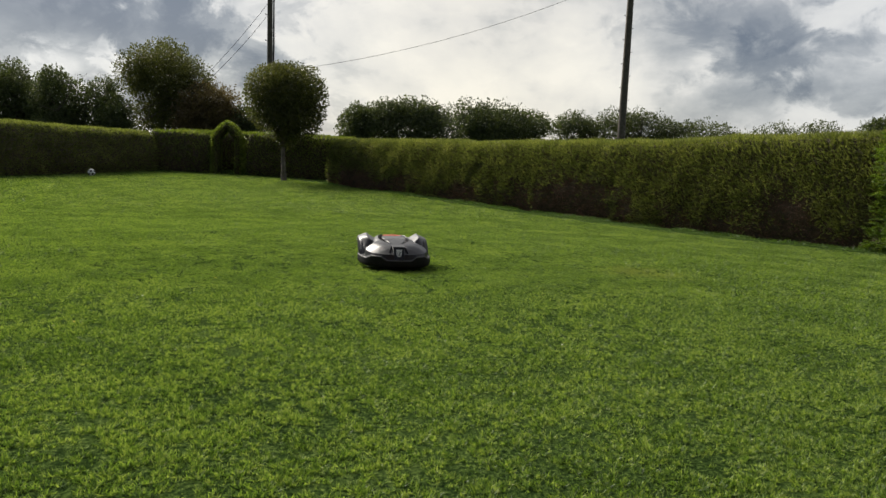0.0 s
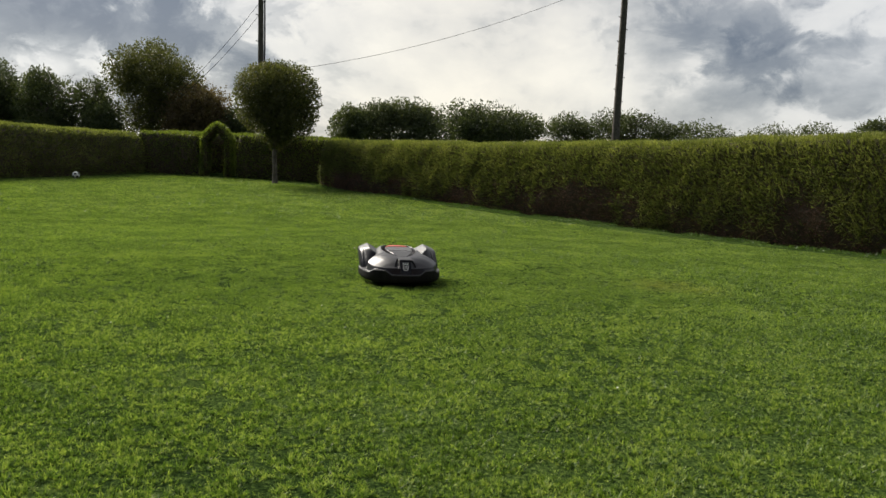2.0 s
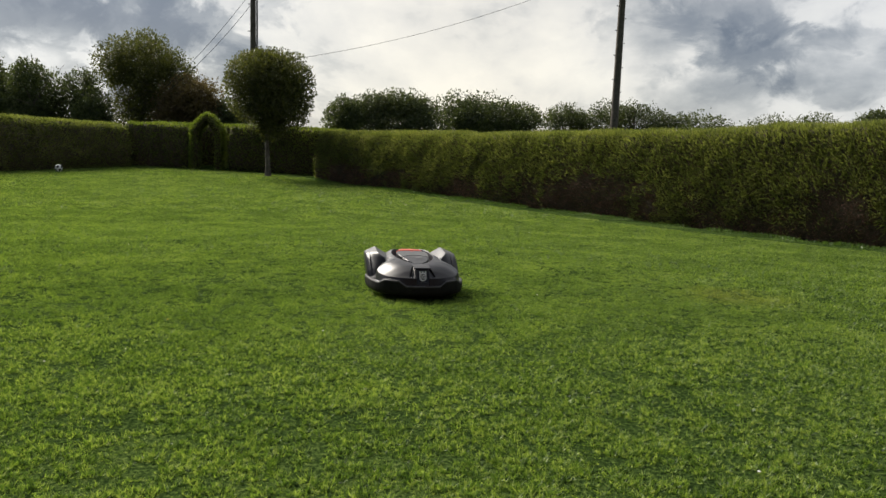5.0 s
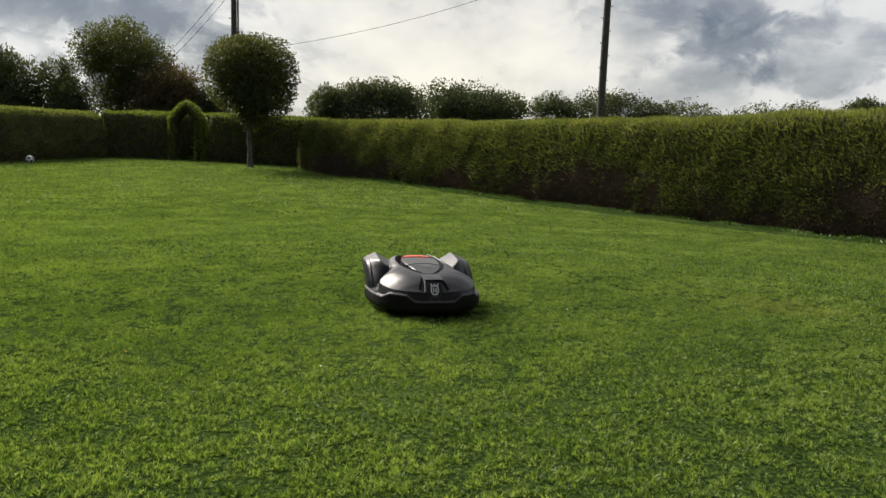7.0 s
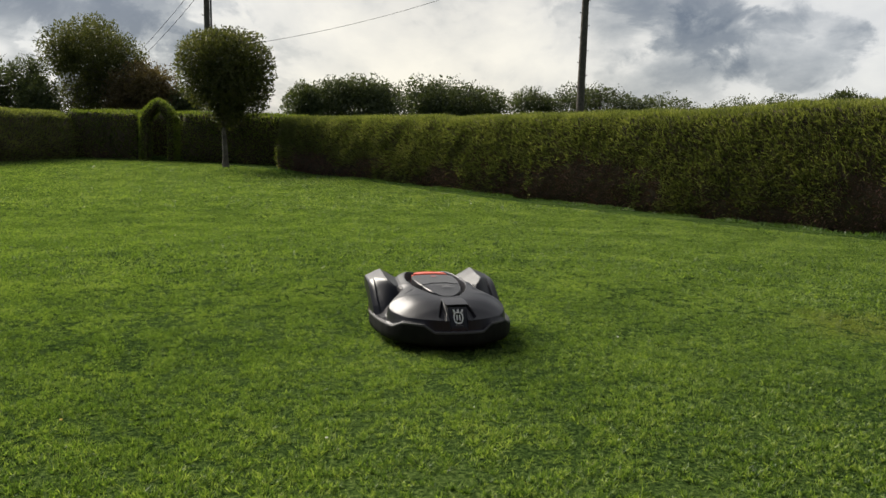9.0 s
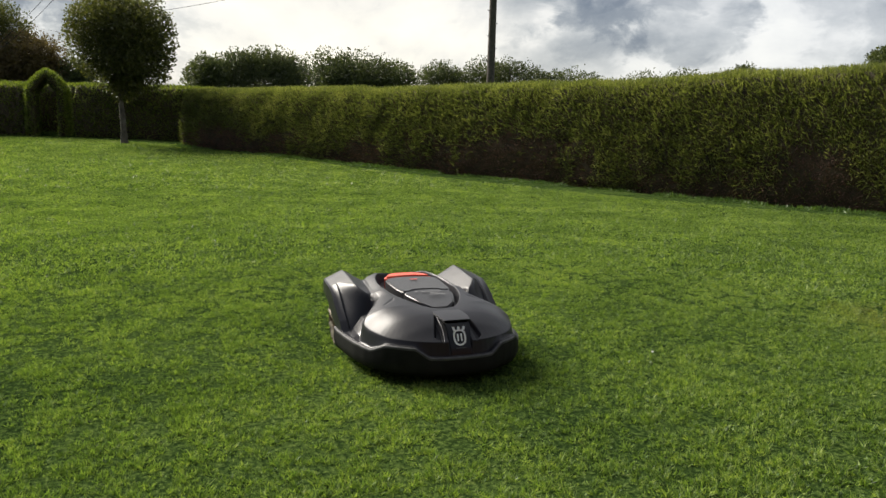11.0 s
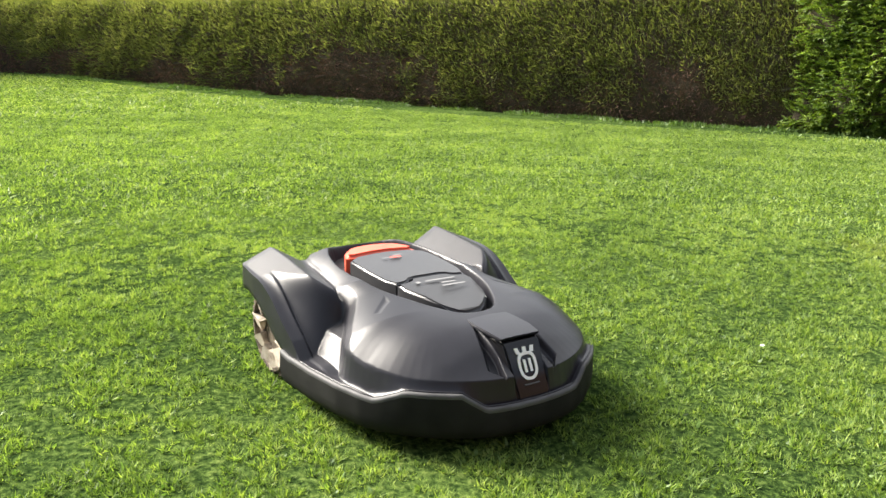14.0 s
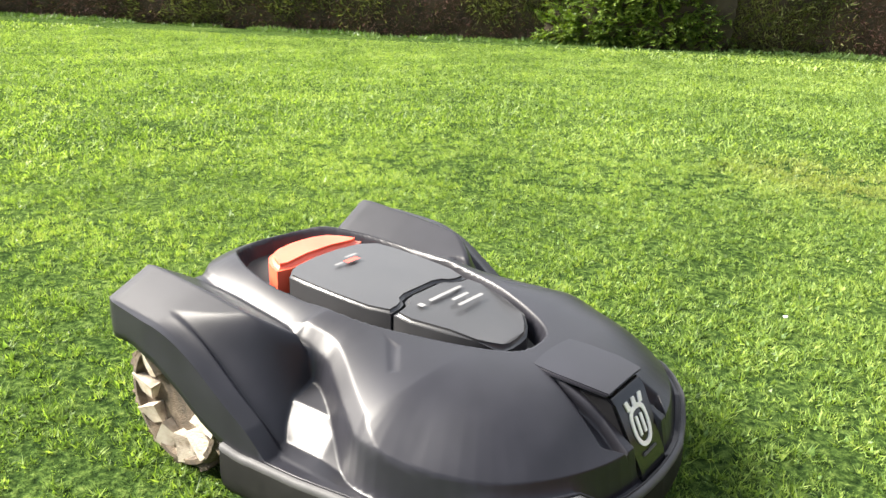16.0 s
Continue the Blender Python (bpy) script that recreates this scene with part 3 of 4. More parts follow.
def beyond(*p):
    return tuple(m + (c - m) * FAR for c, m in zip(p, MID))


tree_plant("lollipop_tree", "small lawn tree with a dense round olive-green crown", "tree", (-21.8, -1.34, gz(-21.8, -1.34) - 0.03), (-21.8, -1.33, 2.3), 0.085,
           [((-21.8, -1.33, 2.98), (1.38, 1.40, 1.30)), ((-21.75, -0.98, 2.5), (1.05, 1.0, 0.9)), ((-21.8, -1.65, 3.25), (1.05, 1.08, 1.0)), ((-21.8, -1.0, 3.35), (1.0, 1.05, 0.95)), ((-21.8, -1.3, 1.95), (0.5, 0.48, 0.6))],
           30000, 0.080, M["leaf_round"], 51, 0.24, 0.1, 18, 0, 0.5)


def backdrop_tree(label, x, y, zc, r, mat, seed, lobes=5, leaves=9000, leaf=0.30, gap=0.3, category="tree", trunk=0.25, limbs=10, twiggy=0, name="tree", ragged=1.25):
    """A tree or shrub beyond the hedges: zc, r is the height and radii of its crown."""
    rand = np.random.default_rng(seed)
    (x, y, zc), r, leaf, trunk = beyond(x, y, zc), tuple(FAR * k for k in r), leaf * FAR, trunk * FAR
    blobs = [((x, y, zc - 0.05 * r[2]), tuple(0.86 * k for k in r)), ((x, y, zc - 0.72 * r[2]), (0.9 * r[0], 0.98 * r[1], 0.6 * r[2]))]
    for _ in range(lobes):
        d = unit(rand.normal(size=3)) * np.array([1, 1, 0.8])
        k = rand.uniform(0.34, 0.56)
        blobs.append(((x + d[0] * r[0] * 0.66, y + d[1] * r[1] * 0.68, zc + d[2] * r[2] * 0.66), (r[0] * k, r[1] * k, r[2] * k)))
    z = gz(x, y) - 0.05
    return tree_plant(name, label, category, (x, y, z), (x, y, max(zc - 0.1 * r[2], z + 0.6)), trunk, blobs, int(leaves * 2.3), leaf * 0.62, mat, seed, gap, 0.0, limbs, twiggy, ragged)


backdrop_tree("dark pine-like tree standing far behind the hedge", -62, -22.6, 4.6, (2.6, 2.6, 3.4), M["leaf_dark"], 61)
backdrop_tree("dark spreading tree beyond the clipped hedge", -60, -18.5, 4.5, (2.5, 2.8, 3.1), M["leaf_dark"], 62, 7)
backdrop_tree("sparse tree with thin foliage and pale sky between limbs", -60, -15.4, 5.2, (2.0, 2.0, 2.2), M["leaf_dark"], 63, 7, 3400, 0.26, 0.50, twiggy=3)
backdrop_tree("small dark shrub beneath a sparse tree", -58, -14.2, 3.7, (1.4, 1.6, 1.7), M["leaf_dark"], 64, 4, 3500)
backdrop_tree("tall rounded green tree with upright limbs", -60, -10.9, 6.5, (3.2, 3.4, 4.2), M["leaf_round"], 65, 9, 16000, 0.26, 0.33, limbs=18, ragged=0.6)
backdrop_tree("dense copper-brown tree behind the garden arch", -58, -7.4, 4.5, (2.4, 2.7, 2.6), M["leaf_brown"], 66, 7, 9000)
backdrop_tree("low dark shrub behind the small lawn tree", -57, -4.6, 3.4, (1.4, 1.9, 1.7), M["leaf_dark"], 67, 4, 4000)
backdrop_tree("dark upright evergreen shrub beyond the long hedge", -60, 3.7, 3.75, (1.9, 1.7, 2.3), M["leaf_dark"], 68, 6, 8000)
backdrop_tree("pale grey-green willow beyond the long hedge", -62, 8.3, 3.9, (2.8, 4.4, 2.6), M["leaf_grey"], 69, 8, 12000)
backdrop_tree("broad dark green tree beyond the long hedge", -58, 15.0, 3.6, (3.0, 4.4, 2.8), M["leaf_dark"], 70, 9, 14000)
backdrop_tree("small ragged hawthorn beyond the long hedge", -56, 20.4, 3.9, (1.5, 2.8, 1.75), M["leaf_dark"], 71, 7, 5000, 0.24, 0.36, twiggy=2)
backdrop_tree("ragged hawthorn with loose shoots beyond the long hedge", -54, 25.0, 4.3, (2.0, 3.6, 1.9), M["leaf_dark"], 72, 10, 6500, 0.24, 0.36, twiggy=3)
backdrop_tree("low straggling hawthorn beyond the long hedge", -52, 29.3, 3.95, (2.0, 3.0, 1.6), M["leaf_dark"], 73, 9, 4200, 0.24, 0.42, twiggy=3)
for k, (y, zc) in enumerate(((33.5, 3.75), (37.5, 3.95), (42.0, 4.1))):
    backdrop_tree("thin leafy shoots rising above the long hedge", -50, y, zc + 0.5, (1.6, 2.3, 1.0), M["leaf_grey"], 74 + k, 6, 900, 0.24, 0.5, "shrub", 0.12, 12, 3, name="shrub")
backdrop_tree("rounded dark tree far beyond the long hedge", -38, 44.4, 5.0, (1.7, 2.2, 1.5), M["leaf_dark"], 79, 6, 6000, 0.26)
backdrop_tree("dark shrub far beyond the long hedge", -43, 37.4, 4.2, (1.3, 1.9, 1.2), M["leaf_dark"], 80, 6, 3500, 0.24, 0.4, "shrub", name="shrub")


# ---- poles and cables ----
def utility_pole(label, x, y, h, r, lean=(0, 0)):
    x, y = beyond(x, y)
    h, r = h * FAR, r * FAR
    root = thing("utility_pole", label, "utility pole", (x, y, gz(x, y) - 0.05), group="utility poles")
    bm = bmesh.new()
    zs = np.linspace(0, h, 9)
    tube(bm, [(lean[0] * z, lean[1] * z, z) for z in zs], [r * (1.12 - 0.3 * z / h) for z in zs], 14)
    part("pole", bm, M["pole"], root, smooth=True)
    for k in range(9):
        z = (4.8 + 0.86 * k) * FAR
        sgn = 1 if k % 2 else -1
        bm = bmesh.new()
        cx, cy = lean[0] * z, lean[1] * z
        tube(bm, [(cx, cy, z), (cx, cy + sgn * (r + 0.13), z + 0.02), (cx, cy + sgn * (r + 0.14), z + 0.09)], [0.04, 0.04, 0.04], 6)
        part("climbing_step", bm, M["wire"], root)
    return root


utility_pole("weathered wooden utility pole with climbing bolts", -52.0, 22.55, 15.5, 0.265, (0, 0.012))
left_pole = utility_pole("weathered wooden utility pole behind the small tree", -52.0, -2.75, 13.2, 0.195, (0, -0.012))
bm = bmesh.new()
tube(bm, [(0.40, 0.24, 7.1), (0.40, 0.23, 10.8), (0.39, 0.17, 14.9)], [0.07, 0.08, 0.07], 6)
part("cable_guard", bm, M["wire"], left_pole)


def cable(a, b, sag, r=0.014):
    a, b, sag, r = Vector(beyond(*a)), Vector(beyond(*b)), sag * FAR, r * FAR
    bm = bmesh.new()
    pts = [a.lerp(b, t) - Vector((0, 0, 4 * sag * t * (1 - t))) for t in np.linspace(0, 1, 15)]
    tube(bm, pts, [r] * 15, 5)
    me = bpy.data.meshes.new("overhead_cable")
    bm.to_mesh(me)
    bm.free()
    tagged(put("overhead_cable", me, M["wire"]), "thin black overhead cable strung between poles", "cable", "overhead cables")


cable((-52, -2.4, 6.9), (-52, 22.4, 15.2), 1.0)
cable((-52, -2.95, 11.5), (-52, -8.3, 5.1), 0.3)
cable((-52, -2.95, 10.7), (-52, -8.1, 4.9), 0.3)


# ---- robotic mower ----
def smooth(t):
    t = np.clip(t, 0, 1)
    return t * t * (3 - 2 * t)


def inside(px, py, poly):
    """Signed distance to a closed polygon, positive inside."""
    poly = np.asarray(poly, float)
    a, b = poly, np.roll(poly, -1, 0)
    best = np.full(px.shape, 9.0)
    odd = np.zeros(px.shape, bool)
    for (ax, ay), (bx, by) in zip(a, b):
        dx, dy = bx - ax, by - ay
        t = np.clip(((px - ax) * dx + (py - ay) * dy) / (dx * dx + dy * dy + 1e-12), 0, 1)
        best = np.minimum(best, np.hypot(px - ax - t * dx, py - ay - t * dy))
        cond = (ay > py) != (by > py)
        odd ^= cond & (px < (bx - ax) * (py - ay) / (by - ay + 1e-12) + ax)
    return np.where(odd, best, -best)


def mirrored(half):
    half = list(half)
    return half + [(x, -y) for x, y in half[::-1] if y > 1e-6]


def rounded(poly, turns=3):
    """Corner cutting, for soft outlines."""
    p = np.asarray(poly, float)
    for _ in range(turns):
        q = np.roll(p, -1, 0)
        p = np.stack([0.75 * p + 0.25 * q, 0.25 * p + 0.75 * q], 1).reshape(-1, 2)
    return p


def curve_at(x, table):
    """A softened table look-up: table of (x, value) with falling x."""
    t = np.array(table[::-1])
    fine = np.linspace(t[0, 0], t[-1, 0], 600)
    val = np.interp(fine, t[:, 0], t[:, 1])
    pad = np.concatenate([np.full(6, val[0]), val, np.full(6, val[-1])])
    val = np.convolve(pad, np.ones(13) / 13, "valid")
    return np.interp(x, fine, val)


WIDE = [(0.032, 0.0), (0.030, 0.045), (0.024, 0.085), (0.010, 0.128), (-0.012, 0.170), (-0.04, 0.208), (-0.075, 0.243), (-0.115, 0.270), (-0.16, 0.292), (-0.22, 0.308), (-0.32, 0.322), (-0.45, 0.330), (-0.62, 0.331), (-0.70, 0.326), (-0.728, 0.314), (-0.737, 0.285), (-0.752, 0.20), (-0.768, 0.10), (-0.775, 0.0)]
CROWN = [(0.04, 0.165), (0.0, 0.19), (-0.05, 0.212), (-0.12, 0.226), (-0.2, 0.236), (-0.4, 0.258), (-0.6, 0.276), (-0.7, 0.276), (-0.775, 0.262)]
EDGE = [(0.04, 0.150), (-0.08, 0.150), (-0.18, 0.160), (-0.26, 0.180), (-0.37, 0.216), (-0.47, 0.232), (-0.6, 0.244), (-0.775, 0.252)]
SOFT = [(0.04, 0.150), (-0.2, 0.19), (-0.32, 0.14), (-0.42, 0.10), (-0.775, 0.09)]
RIDGE = [(-0.30, 0.250), (-0.45, 0.264), (-0.60, 0.282), (-0.70, 0.290), (-0.722, 0.288), (-0.74, 0.268), (-0.775, 0.20)]
LIP = [(-0.30, 0.108), (-0.42, 0.108), (-0.455, 0.114), (-0.50, 0.132), (-0.55, 0.166), (-0.60, 0.193), (-0.66, 0.206), (-0.735, 0.200), (-0.775, 0.196)]
HOOD = rounded(mirrored([(0.022, 0.0), (0.016, 0.09), (-0.025, 0.178), (-0.085, 0.243), (-0.17, 0.280), (-0.245, 0.293), (-0.30, 0.262), (-0.372, 0.212), (-0.40, 0.200), (-0.455, 0.203), (-0.470, 0.186), (-0.60, 0.172), (-0.71, 0.160), (-0.752, 0.11), (-0.772, 0.0)]), 2)
WELL = rounded(mirrored([(-0.165, 0.0), (-0.172, 0.045), (-0.24, 0.088), (-0.34, 0.128), (-0.46, 0.143), (-0.60, 0.136), (-0.70, 0.095), (-0.738, 0.04), (-0.742, 0.0)]), 2)


def band_z(y):
    """The stepped seam between hood and bumper."""
    y = np.abs(y)
    up = np.clip((y - 0.112) / 0.045, 0, 1) - np.clip((y - 0.242) / 0.036, 0, 1)
    return 0.101 + 0.032 * up + 0.008 * np.clip((y - 0.25) / 0.05, 0, 1)


def half_at(x):
    """Half the mower's width at x."""
    return np.interp(-x, [-a for a, _ in WIDE], [b for _, b in WIDE])


def hood_z(x, y):
    ay = np.abs(y)
    # fenders: a roof ridge with a steep twisted panel in front of it
    share = np.clip((ay - 0.20) / 0.12, 0, 1)
    inner, outer = np.clip((0.246 - ay) / 0.078, 0, 1), np.clip((ay - 0.246) / 0.075, 0, 1)
    roof = curve_at(x, RIDGE) - 0.046 * inner - 0.034 * outer
    panel = 0.114 + (-0.388 + 0.008 * share - x) * (0.68 + 2.6 * (1 - share) ** 2)
    panel = panel + 0.014 * np.clip((ay - half_at(x) + 0.036) / 0.006, 0, 1) * np.clip((-0.36 - x) / 0.05, 0, 1)
    bend = np.clip(0.5 + (panel - roof) / 0.06, 0, 1)
    fin = panel * (1 - bend) + roof * bend - 0.03 * bend * (1 - bend)
    low = np.maximum(fin, np.where(x > -0.45, band_z(ay) + 0.003 + 0.36 * np.clip(0.305 - ay, 0, 0.1) * np.clip((-0.27 - x) / 0.05, 0, 1), 0.10))
    d = inside(x, y, HOOD)
    edge, crown, soft = curve_at(x, EDGE), curve_at(x, CROWN), curve_at(x, SOFT)
    rise = 1 - (1 - np.clip(d / soft, 0, 1)) ** 2.5
    hood = edge + (crown - edge) * rise
    # a broad chamfer on the shoulder's rear corner
    chamfer = 0.024 * np.clip((-0.20 - x) / 0.06, 0, 1) * np.clip((x + 0.475) / 0.03, 0, 1)
    hood = hood - 0.75 * np.clip(chamfer - d, 0, 1)
    # crease and gill on each shoulder
    gill = inside(x, ay, [(-0.335, 0.138), (-0.318, 0.150), (-0.272, 0.200), (-0.258, 0.190), (-0.295, 0.145)])
    hood = hood - 0.0025 * np.clip(gill / 0.007, 0, 1) * np.clip((-0.225 - x) / 0.07, 0, 1)
    cheek = inside(x, ay, [(-0.125, 0.050), (-0.03, 0.050), (0.015, 0.060), (-0.012, 0.088), (-0.06, 0.072)])
    hood = hood - 0.018 * np.clip(cheek / 0.006, 0, 1)
    z = low + (hood - low) * np.clip((d + 0.004) / 0.010, 0, 1)
    z = np.where((ay < 0.043) & (x > -0.07), np.minimum(z, 0.195 - (x + 0.02) * 2.02), z)
    well = inside(x, y, WELL)
    return z - 0.050 * np.clip((well + 0.003) / 0.013, 0, 1)


def make_mower():
    root = thing("robotic_mower", "dark grey robotic mower with orange stop button on grass", "robot mower")
    nx, ny = 340, 280
    s = np.linspace(0, 1, nx)
    xs = 0.032 - 0.807 * np.where(s < 0.3, s * s * 1.1, 0.099 + (s - 0.3) * (0.901 / 0.7))
    xs[-1] = -0.775
    half = np.interp(-xs, [-a for a, _ in WIDE], [b for _, b in WIDE])
    v = np.linspace(-1, 1, ny)
    gx, gv = np.meshgrid(xs, v, indexing="ij")
    gy = gv * half[:, None]
    gz_ = hood_z(gx, gy)
    top = np.stack([gx, gy, gz_], -1).reshape(-1, 3)
    i, j = np.meshgrid(np.arange(nx - 1), np.arange(ny - 1), indexing="ij")
    k = (i * ny + j).reshape(-1, 1)
    quads = k + np.array([0, 1, ny + 1, ny])
    put("hood", raw_mesh("hood", top, quads, True), M["shell"], root)

    # the sides under the hood's rim: rim, then down to the seam or the fender's lip
    rim = [(x, h) for x, h in zip(xs[::3], half[::3])]
    rim = [(x, -h) for x, h in rim[::-1]] + rim[1:]
    rx, ry = np.array(rim).T
    rz = hood_z(rx, ry)
    side_low = np.where(rx > -0.40, band_z(ry) - 0.004, curve_at(rx, LIP))
    n = len(rx)
    rings = [np.c_[rx, ry, rz], np.c_[rx * 1.0 + 0.001, ry * 1.004, (rz * 0.7 + side_low * 0.3)], np.c_[rx + 0.001, ry * 1.005, side_low + 0.012], np.c_[rx + 0.002, ry * 1.005, side_low + 0.009], np.c_[rx + 0.002, ry * 1.003, side_low - 0.003], np.c_[rx, ry * 0.97, side_low - 0.004]]
    vs = np.concatenate(rings)
    fs = []
    for r in range(len(rings) - 1):
        a = np.arange(n - 1)[:, None] + r * n
        fs.append(a + np.array([0, 1, n + 1, n]))
    put("fender_side", raw_mesh("fender_side", vs, np.concatenate(fs), True), M["shell"], root)

    # bumper: a curved skirt from the seam to just over the grass, in front of the rear wheels
    use = rx > -0.455
    bx, by = rx[use], ry[use]
    out = unit(np.c_[np.gradient(by), -np.gradient(bx)])
    if out[len(out) // 2, 0] < 0:
        out = -out
    seam = np.where(bx > -0.40, band_z(by), curve_at(bx, LIP))
    seam = np.minimum(seam, 0.150)
    prof = [(0.000, 0.004, 1), (0.007, 0.0045, 1), (0.0095, -0.001, 1), (0.0085, -0.006, 1), (0.010, 0.5, 0), (0.007, 0.25, 0), (0.0, 0.06, 0), (-0.012, 0.0, 0), (-0.03, 0.0, 0)]
    rings = []
    for off, val, fixed in prof:
        z = seam + val if fixed else 0.036 + (seam - 0.036) * val
        rings.append(np.c_[bx + out[:, 0] * off, by + out[:, 1] * off, z])
    n = len(bx)
    lip_faces = [np.arange(n - 1)[:, None] + r * n + np.array([0, 1, n + 1, n]) for r in range(3)]
    skirt_faces = [np.arange(n - 1)[:, None] + r * n + np.array([0, 1, n + 1, n]) for r in range(len(rings) - 4)]
    put("bumper_lip", raw_mesh("bumper_lip", np.concatenate(rings[:4]), np.concatenate(lip_faces), True), M["trim"], root, "lighter grey stepped bumper lip")
    put("bumper", raw_mesh("bumper", np.concatenate(rings[3:]), np.concatenate(skirt_faces), True), M["bumper"], root, "matt black bumper skirt with dried grass specks")

    # chassis beneath
    bm = bmesh.new()
    box(bm, (-0.70, -0.20, 0.045), (-0.05, 0.20, 0.11))
    bmesh.ops.bevel(bm, geom=bm.edges[:], offset=0.02, segments=2, affect="EDGES")
    part("chassis", bm, M["dark_gap"], root, "matt black underbody")

    # floor of the well, battery lid, keypad lid, stop button
    def slab(name, poly, z_of, thick, mat, label="", bevel=0.006, turns=2):
        poly = rounded(poly, turns)
        bm = bmesh.new()
        lower = [bm.verts.new((x, y, float(z_of(x, y)) - thick)) for x, y in poly]
        upper = [bm.verts.new((x, y, float(z_of(x, y)))) for x, y in poly]
        m = len(poly)
        topf = bm.faces.new(upper)
        bm.faces.new(lower[::-1])
        for a in range(m):
            bm.faces.new((lower[a], lower[(a + 1) % m], upper[(a + 1) % m], upper[a]))
        bmesh.ops.recalc_face_normals(bm, faces=bm.faces)
        bmesh.ops.bevel(bm, geom=list(topf.edges), offset=bevel, segments=3, affect="EDGES")
        return part(name, bm, mat, root, label, True)

    put("well_floor", raw_mesh("well_floor", [(x, y, float(np.interp(-x, [0.16, 0.74], [0.196, 0.232]))) for x, y in WELL] + [(-0.45, 0, 0.214)], [(a, (a + 1) % len(WELL), len(WELL)) for a in range(len(WELL))]), M["dark_gap"], root)
    lid_z = lambda x, y: np.interp(-x, [0.19, 0.218, 0.30, 0.37, 0.5, 0.67], [0.214, 0.245, 0.256, 0.262, 0.271, 0.275]) - 0.25 * y * y  # noqa: E731
    front = mirrored([(-0.197, 0.0), (-0.200, 0.040), (-0.232, 0.070), (-0.352, 0.103), (-0.354, 0.06), (-0.372, 0.045), (-0.372, 0.0)])
    slab("keypad_lid", front, lid_z, 0.045, M["lid"], "dark satin hatch with pale printing", 0.006, 1)
    rear = mirrored([(-0.376, 0.0), (-0.376, 0.046), (-0.358, 0.062), (-0.357, 0.104), (-0.50, 0.112), (-0.575, 0.104), (-0.588, 0.0)])
    slab("display_lid", rear, lid_z, 0.045, M["lid"], "satin grey display hatch", 0.005, 1)
    back = mirrored([(-0.592, 0.0), (-0.580, 0.104), (-0.625, 0.088), (-0.655, 0.060), (-0.662, 0.0)])
    slab("stop_button", back, lambda x, y: lid_z(x, y) + 0.003, 0.060, M["orange"], "bright orange stop button", 0.009, 1)

    # printing on the lids, as plain bars
    def bar(name, cx, cy, lx_, wy, mat, shear=0.0):
        bm = bmesh.new()
        q = []
        for sx, sy in ((-1, -1), (1, -1), (1, 1), (-1, 1)):
            x, y = cx + sx * lx_ / 2, cy + sy * wy / 2
            q.append(bm.verts.new((x + shear * sy, y, float(lid_z(x, y)) + 0.0012)))
        bm.faces.new(q)
        bmesh.ops.subdivide_edges(bm, edges=bm.edges[:], cuts=2, use_grid_fill=True)
        for w in bm.verts:
            w.co.z = float(lid_z(w.co.x, w.co.y)) + 0.0012
        part(name, bm, mat, root)

    bar("printed_bar", -0.336, 0.012, 0.006, 0.080, M["pale_print"])
    bar("printed_mark", -0.336, -0.048, 0.010, 0.010, M["pale_print"])
    bar("printed_bar", -0.314, 0.020, 0.006, 0.040, M["pale_print"])
    bar("printed_bar", -0.297, 0.024, 0.006, 0.062, M["pale_print"])
    bar("printed_mark", -0.525, 0.004, 0.012, 0.030, M["red_print"])
    bar("printed_mark", -0.540, 0.018, 0.005, 0.028, M["pale_print"])
    bar("printed_mark", -0.527, -0.024, 0.005, 0.018, M["pale_print"])

    # nose: the light cap and the black badge plate under it
    bm = bmesh.new()
    rows = [(-0.150, 0.052, 0.2290), (-0.11, 0.056, 0.2275), (-0.060, 0.0555, 0.2245), (-0.024, 0.050, 0.2190)]
    grid = [[bm.verts.new((x, y, z - 0.25 * y * y)) for y in np.linspace(-w, w, 9)] for x, w, z in rows]
    for a, b in zip(grid, grid[1:]):
        for u in range(8):
            bm.faces.new((a[u], b[u], b[u + 1], a[u + 1]))
    ret = bmesh.ops.extrude_face_region(bm, geom=bm.faces[:])
    for w in [g for g in ret["geom"] if isinstance(g, bmesh.types.BMVert)]:
        w.co.z -= 0.007
        w.co.x -= 0.005
    bmesh.ops.recalc_face_normals(bm, faces=bm.faces)
    sharp = [e for e in bm.edges if len(e.link_faces) == 2 and e.calc_face_angle() > 0.6]
    bmesh.ops.bevel(bm, geom=sharp, offset=0.002, segments=2, affect="EDGES")
    part("nose_cap", bm, M["shell"], root, "smooth grey nose cap", True)

    slope = [(-0.075, 0.211), (-0.030, 0.211), (-0.020, 0.205), (0.026, 0.112), (0.028, 0.098), (-0.03, 0.098)]
    bm = bmesh.new()
    ends = [[bm.verts.new((x, sy * (0.046 if z > 0.15 else 0.040), z)) for x, z in slope] for sy in (-1, 1)]
    bm.faces.new(ends[0])
    bm.faces.new(ends[1][::-1])
    for a in range(len(slope)):
        b = (a + 1) % len(slope)
        bm.faces.new((ends[0][a], ends[1][a], ends[1][b], ends[0][b]))
    bmesh.ops.recalc_face_normals(bm, faces=bm.faces)
    bmesh.ops.bevel(bm, geom=bm.edges[:], offset=0.004, segments=2, affect="EDGES")
    plate = part("badge_plate", bm, M["gloss_black"], root, "glossy black badge plate", True)

    # badge: a plain crowned shield ring with a block inside
    o, up = Vector((-0.020, 0, 0.205)), Vector((-0.046, 0, 0.093)).normalized()
    out_n = Vector((up.z, 0, -up.x))
    mid = o + (Vector((0.026, 0, 0.112)) - o) * 0.42

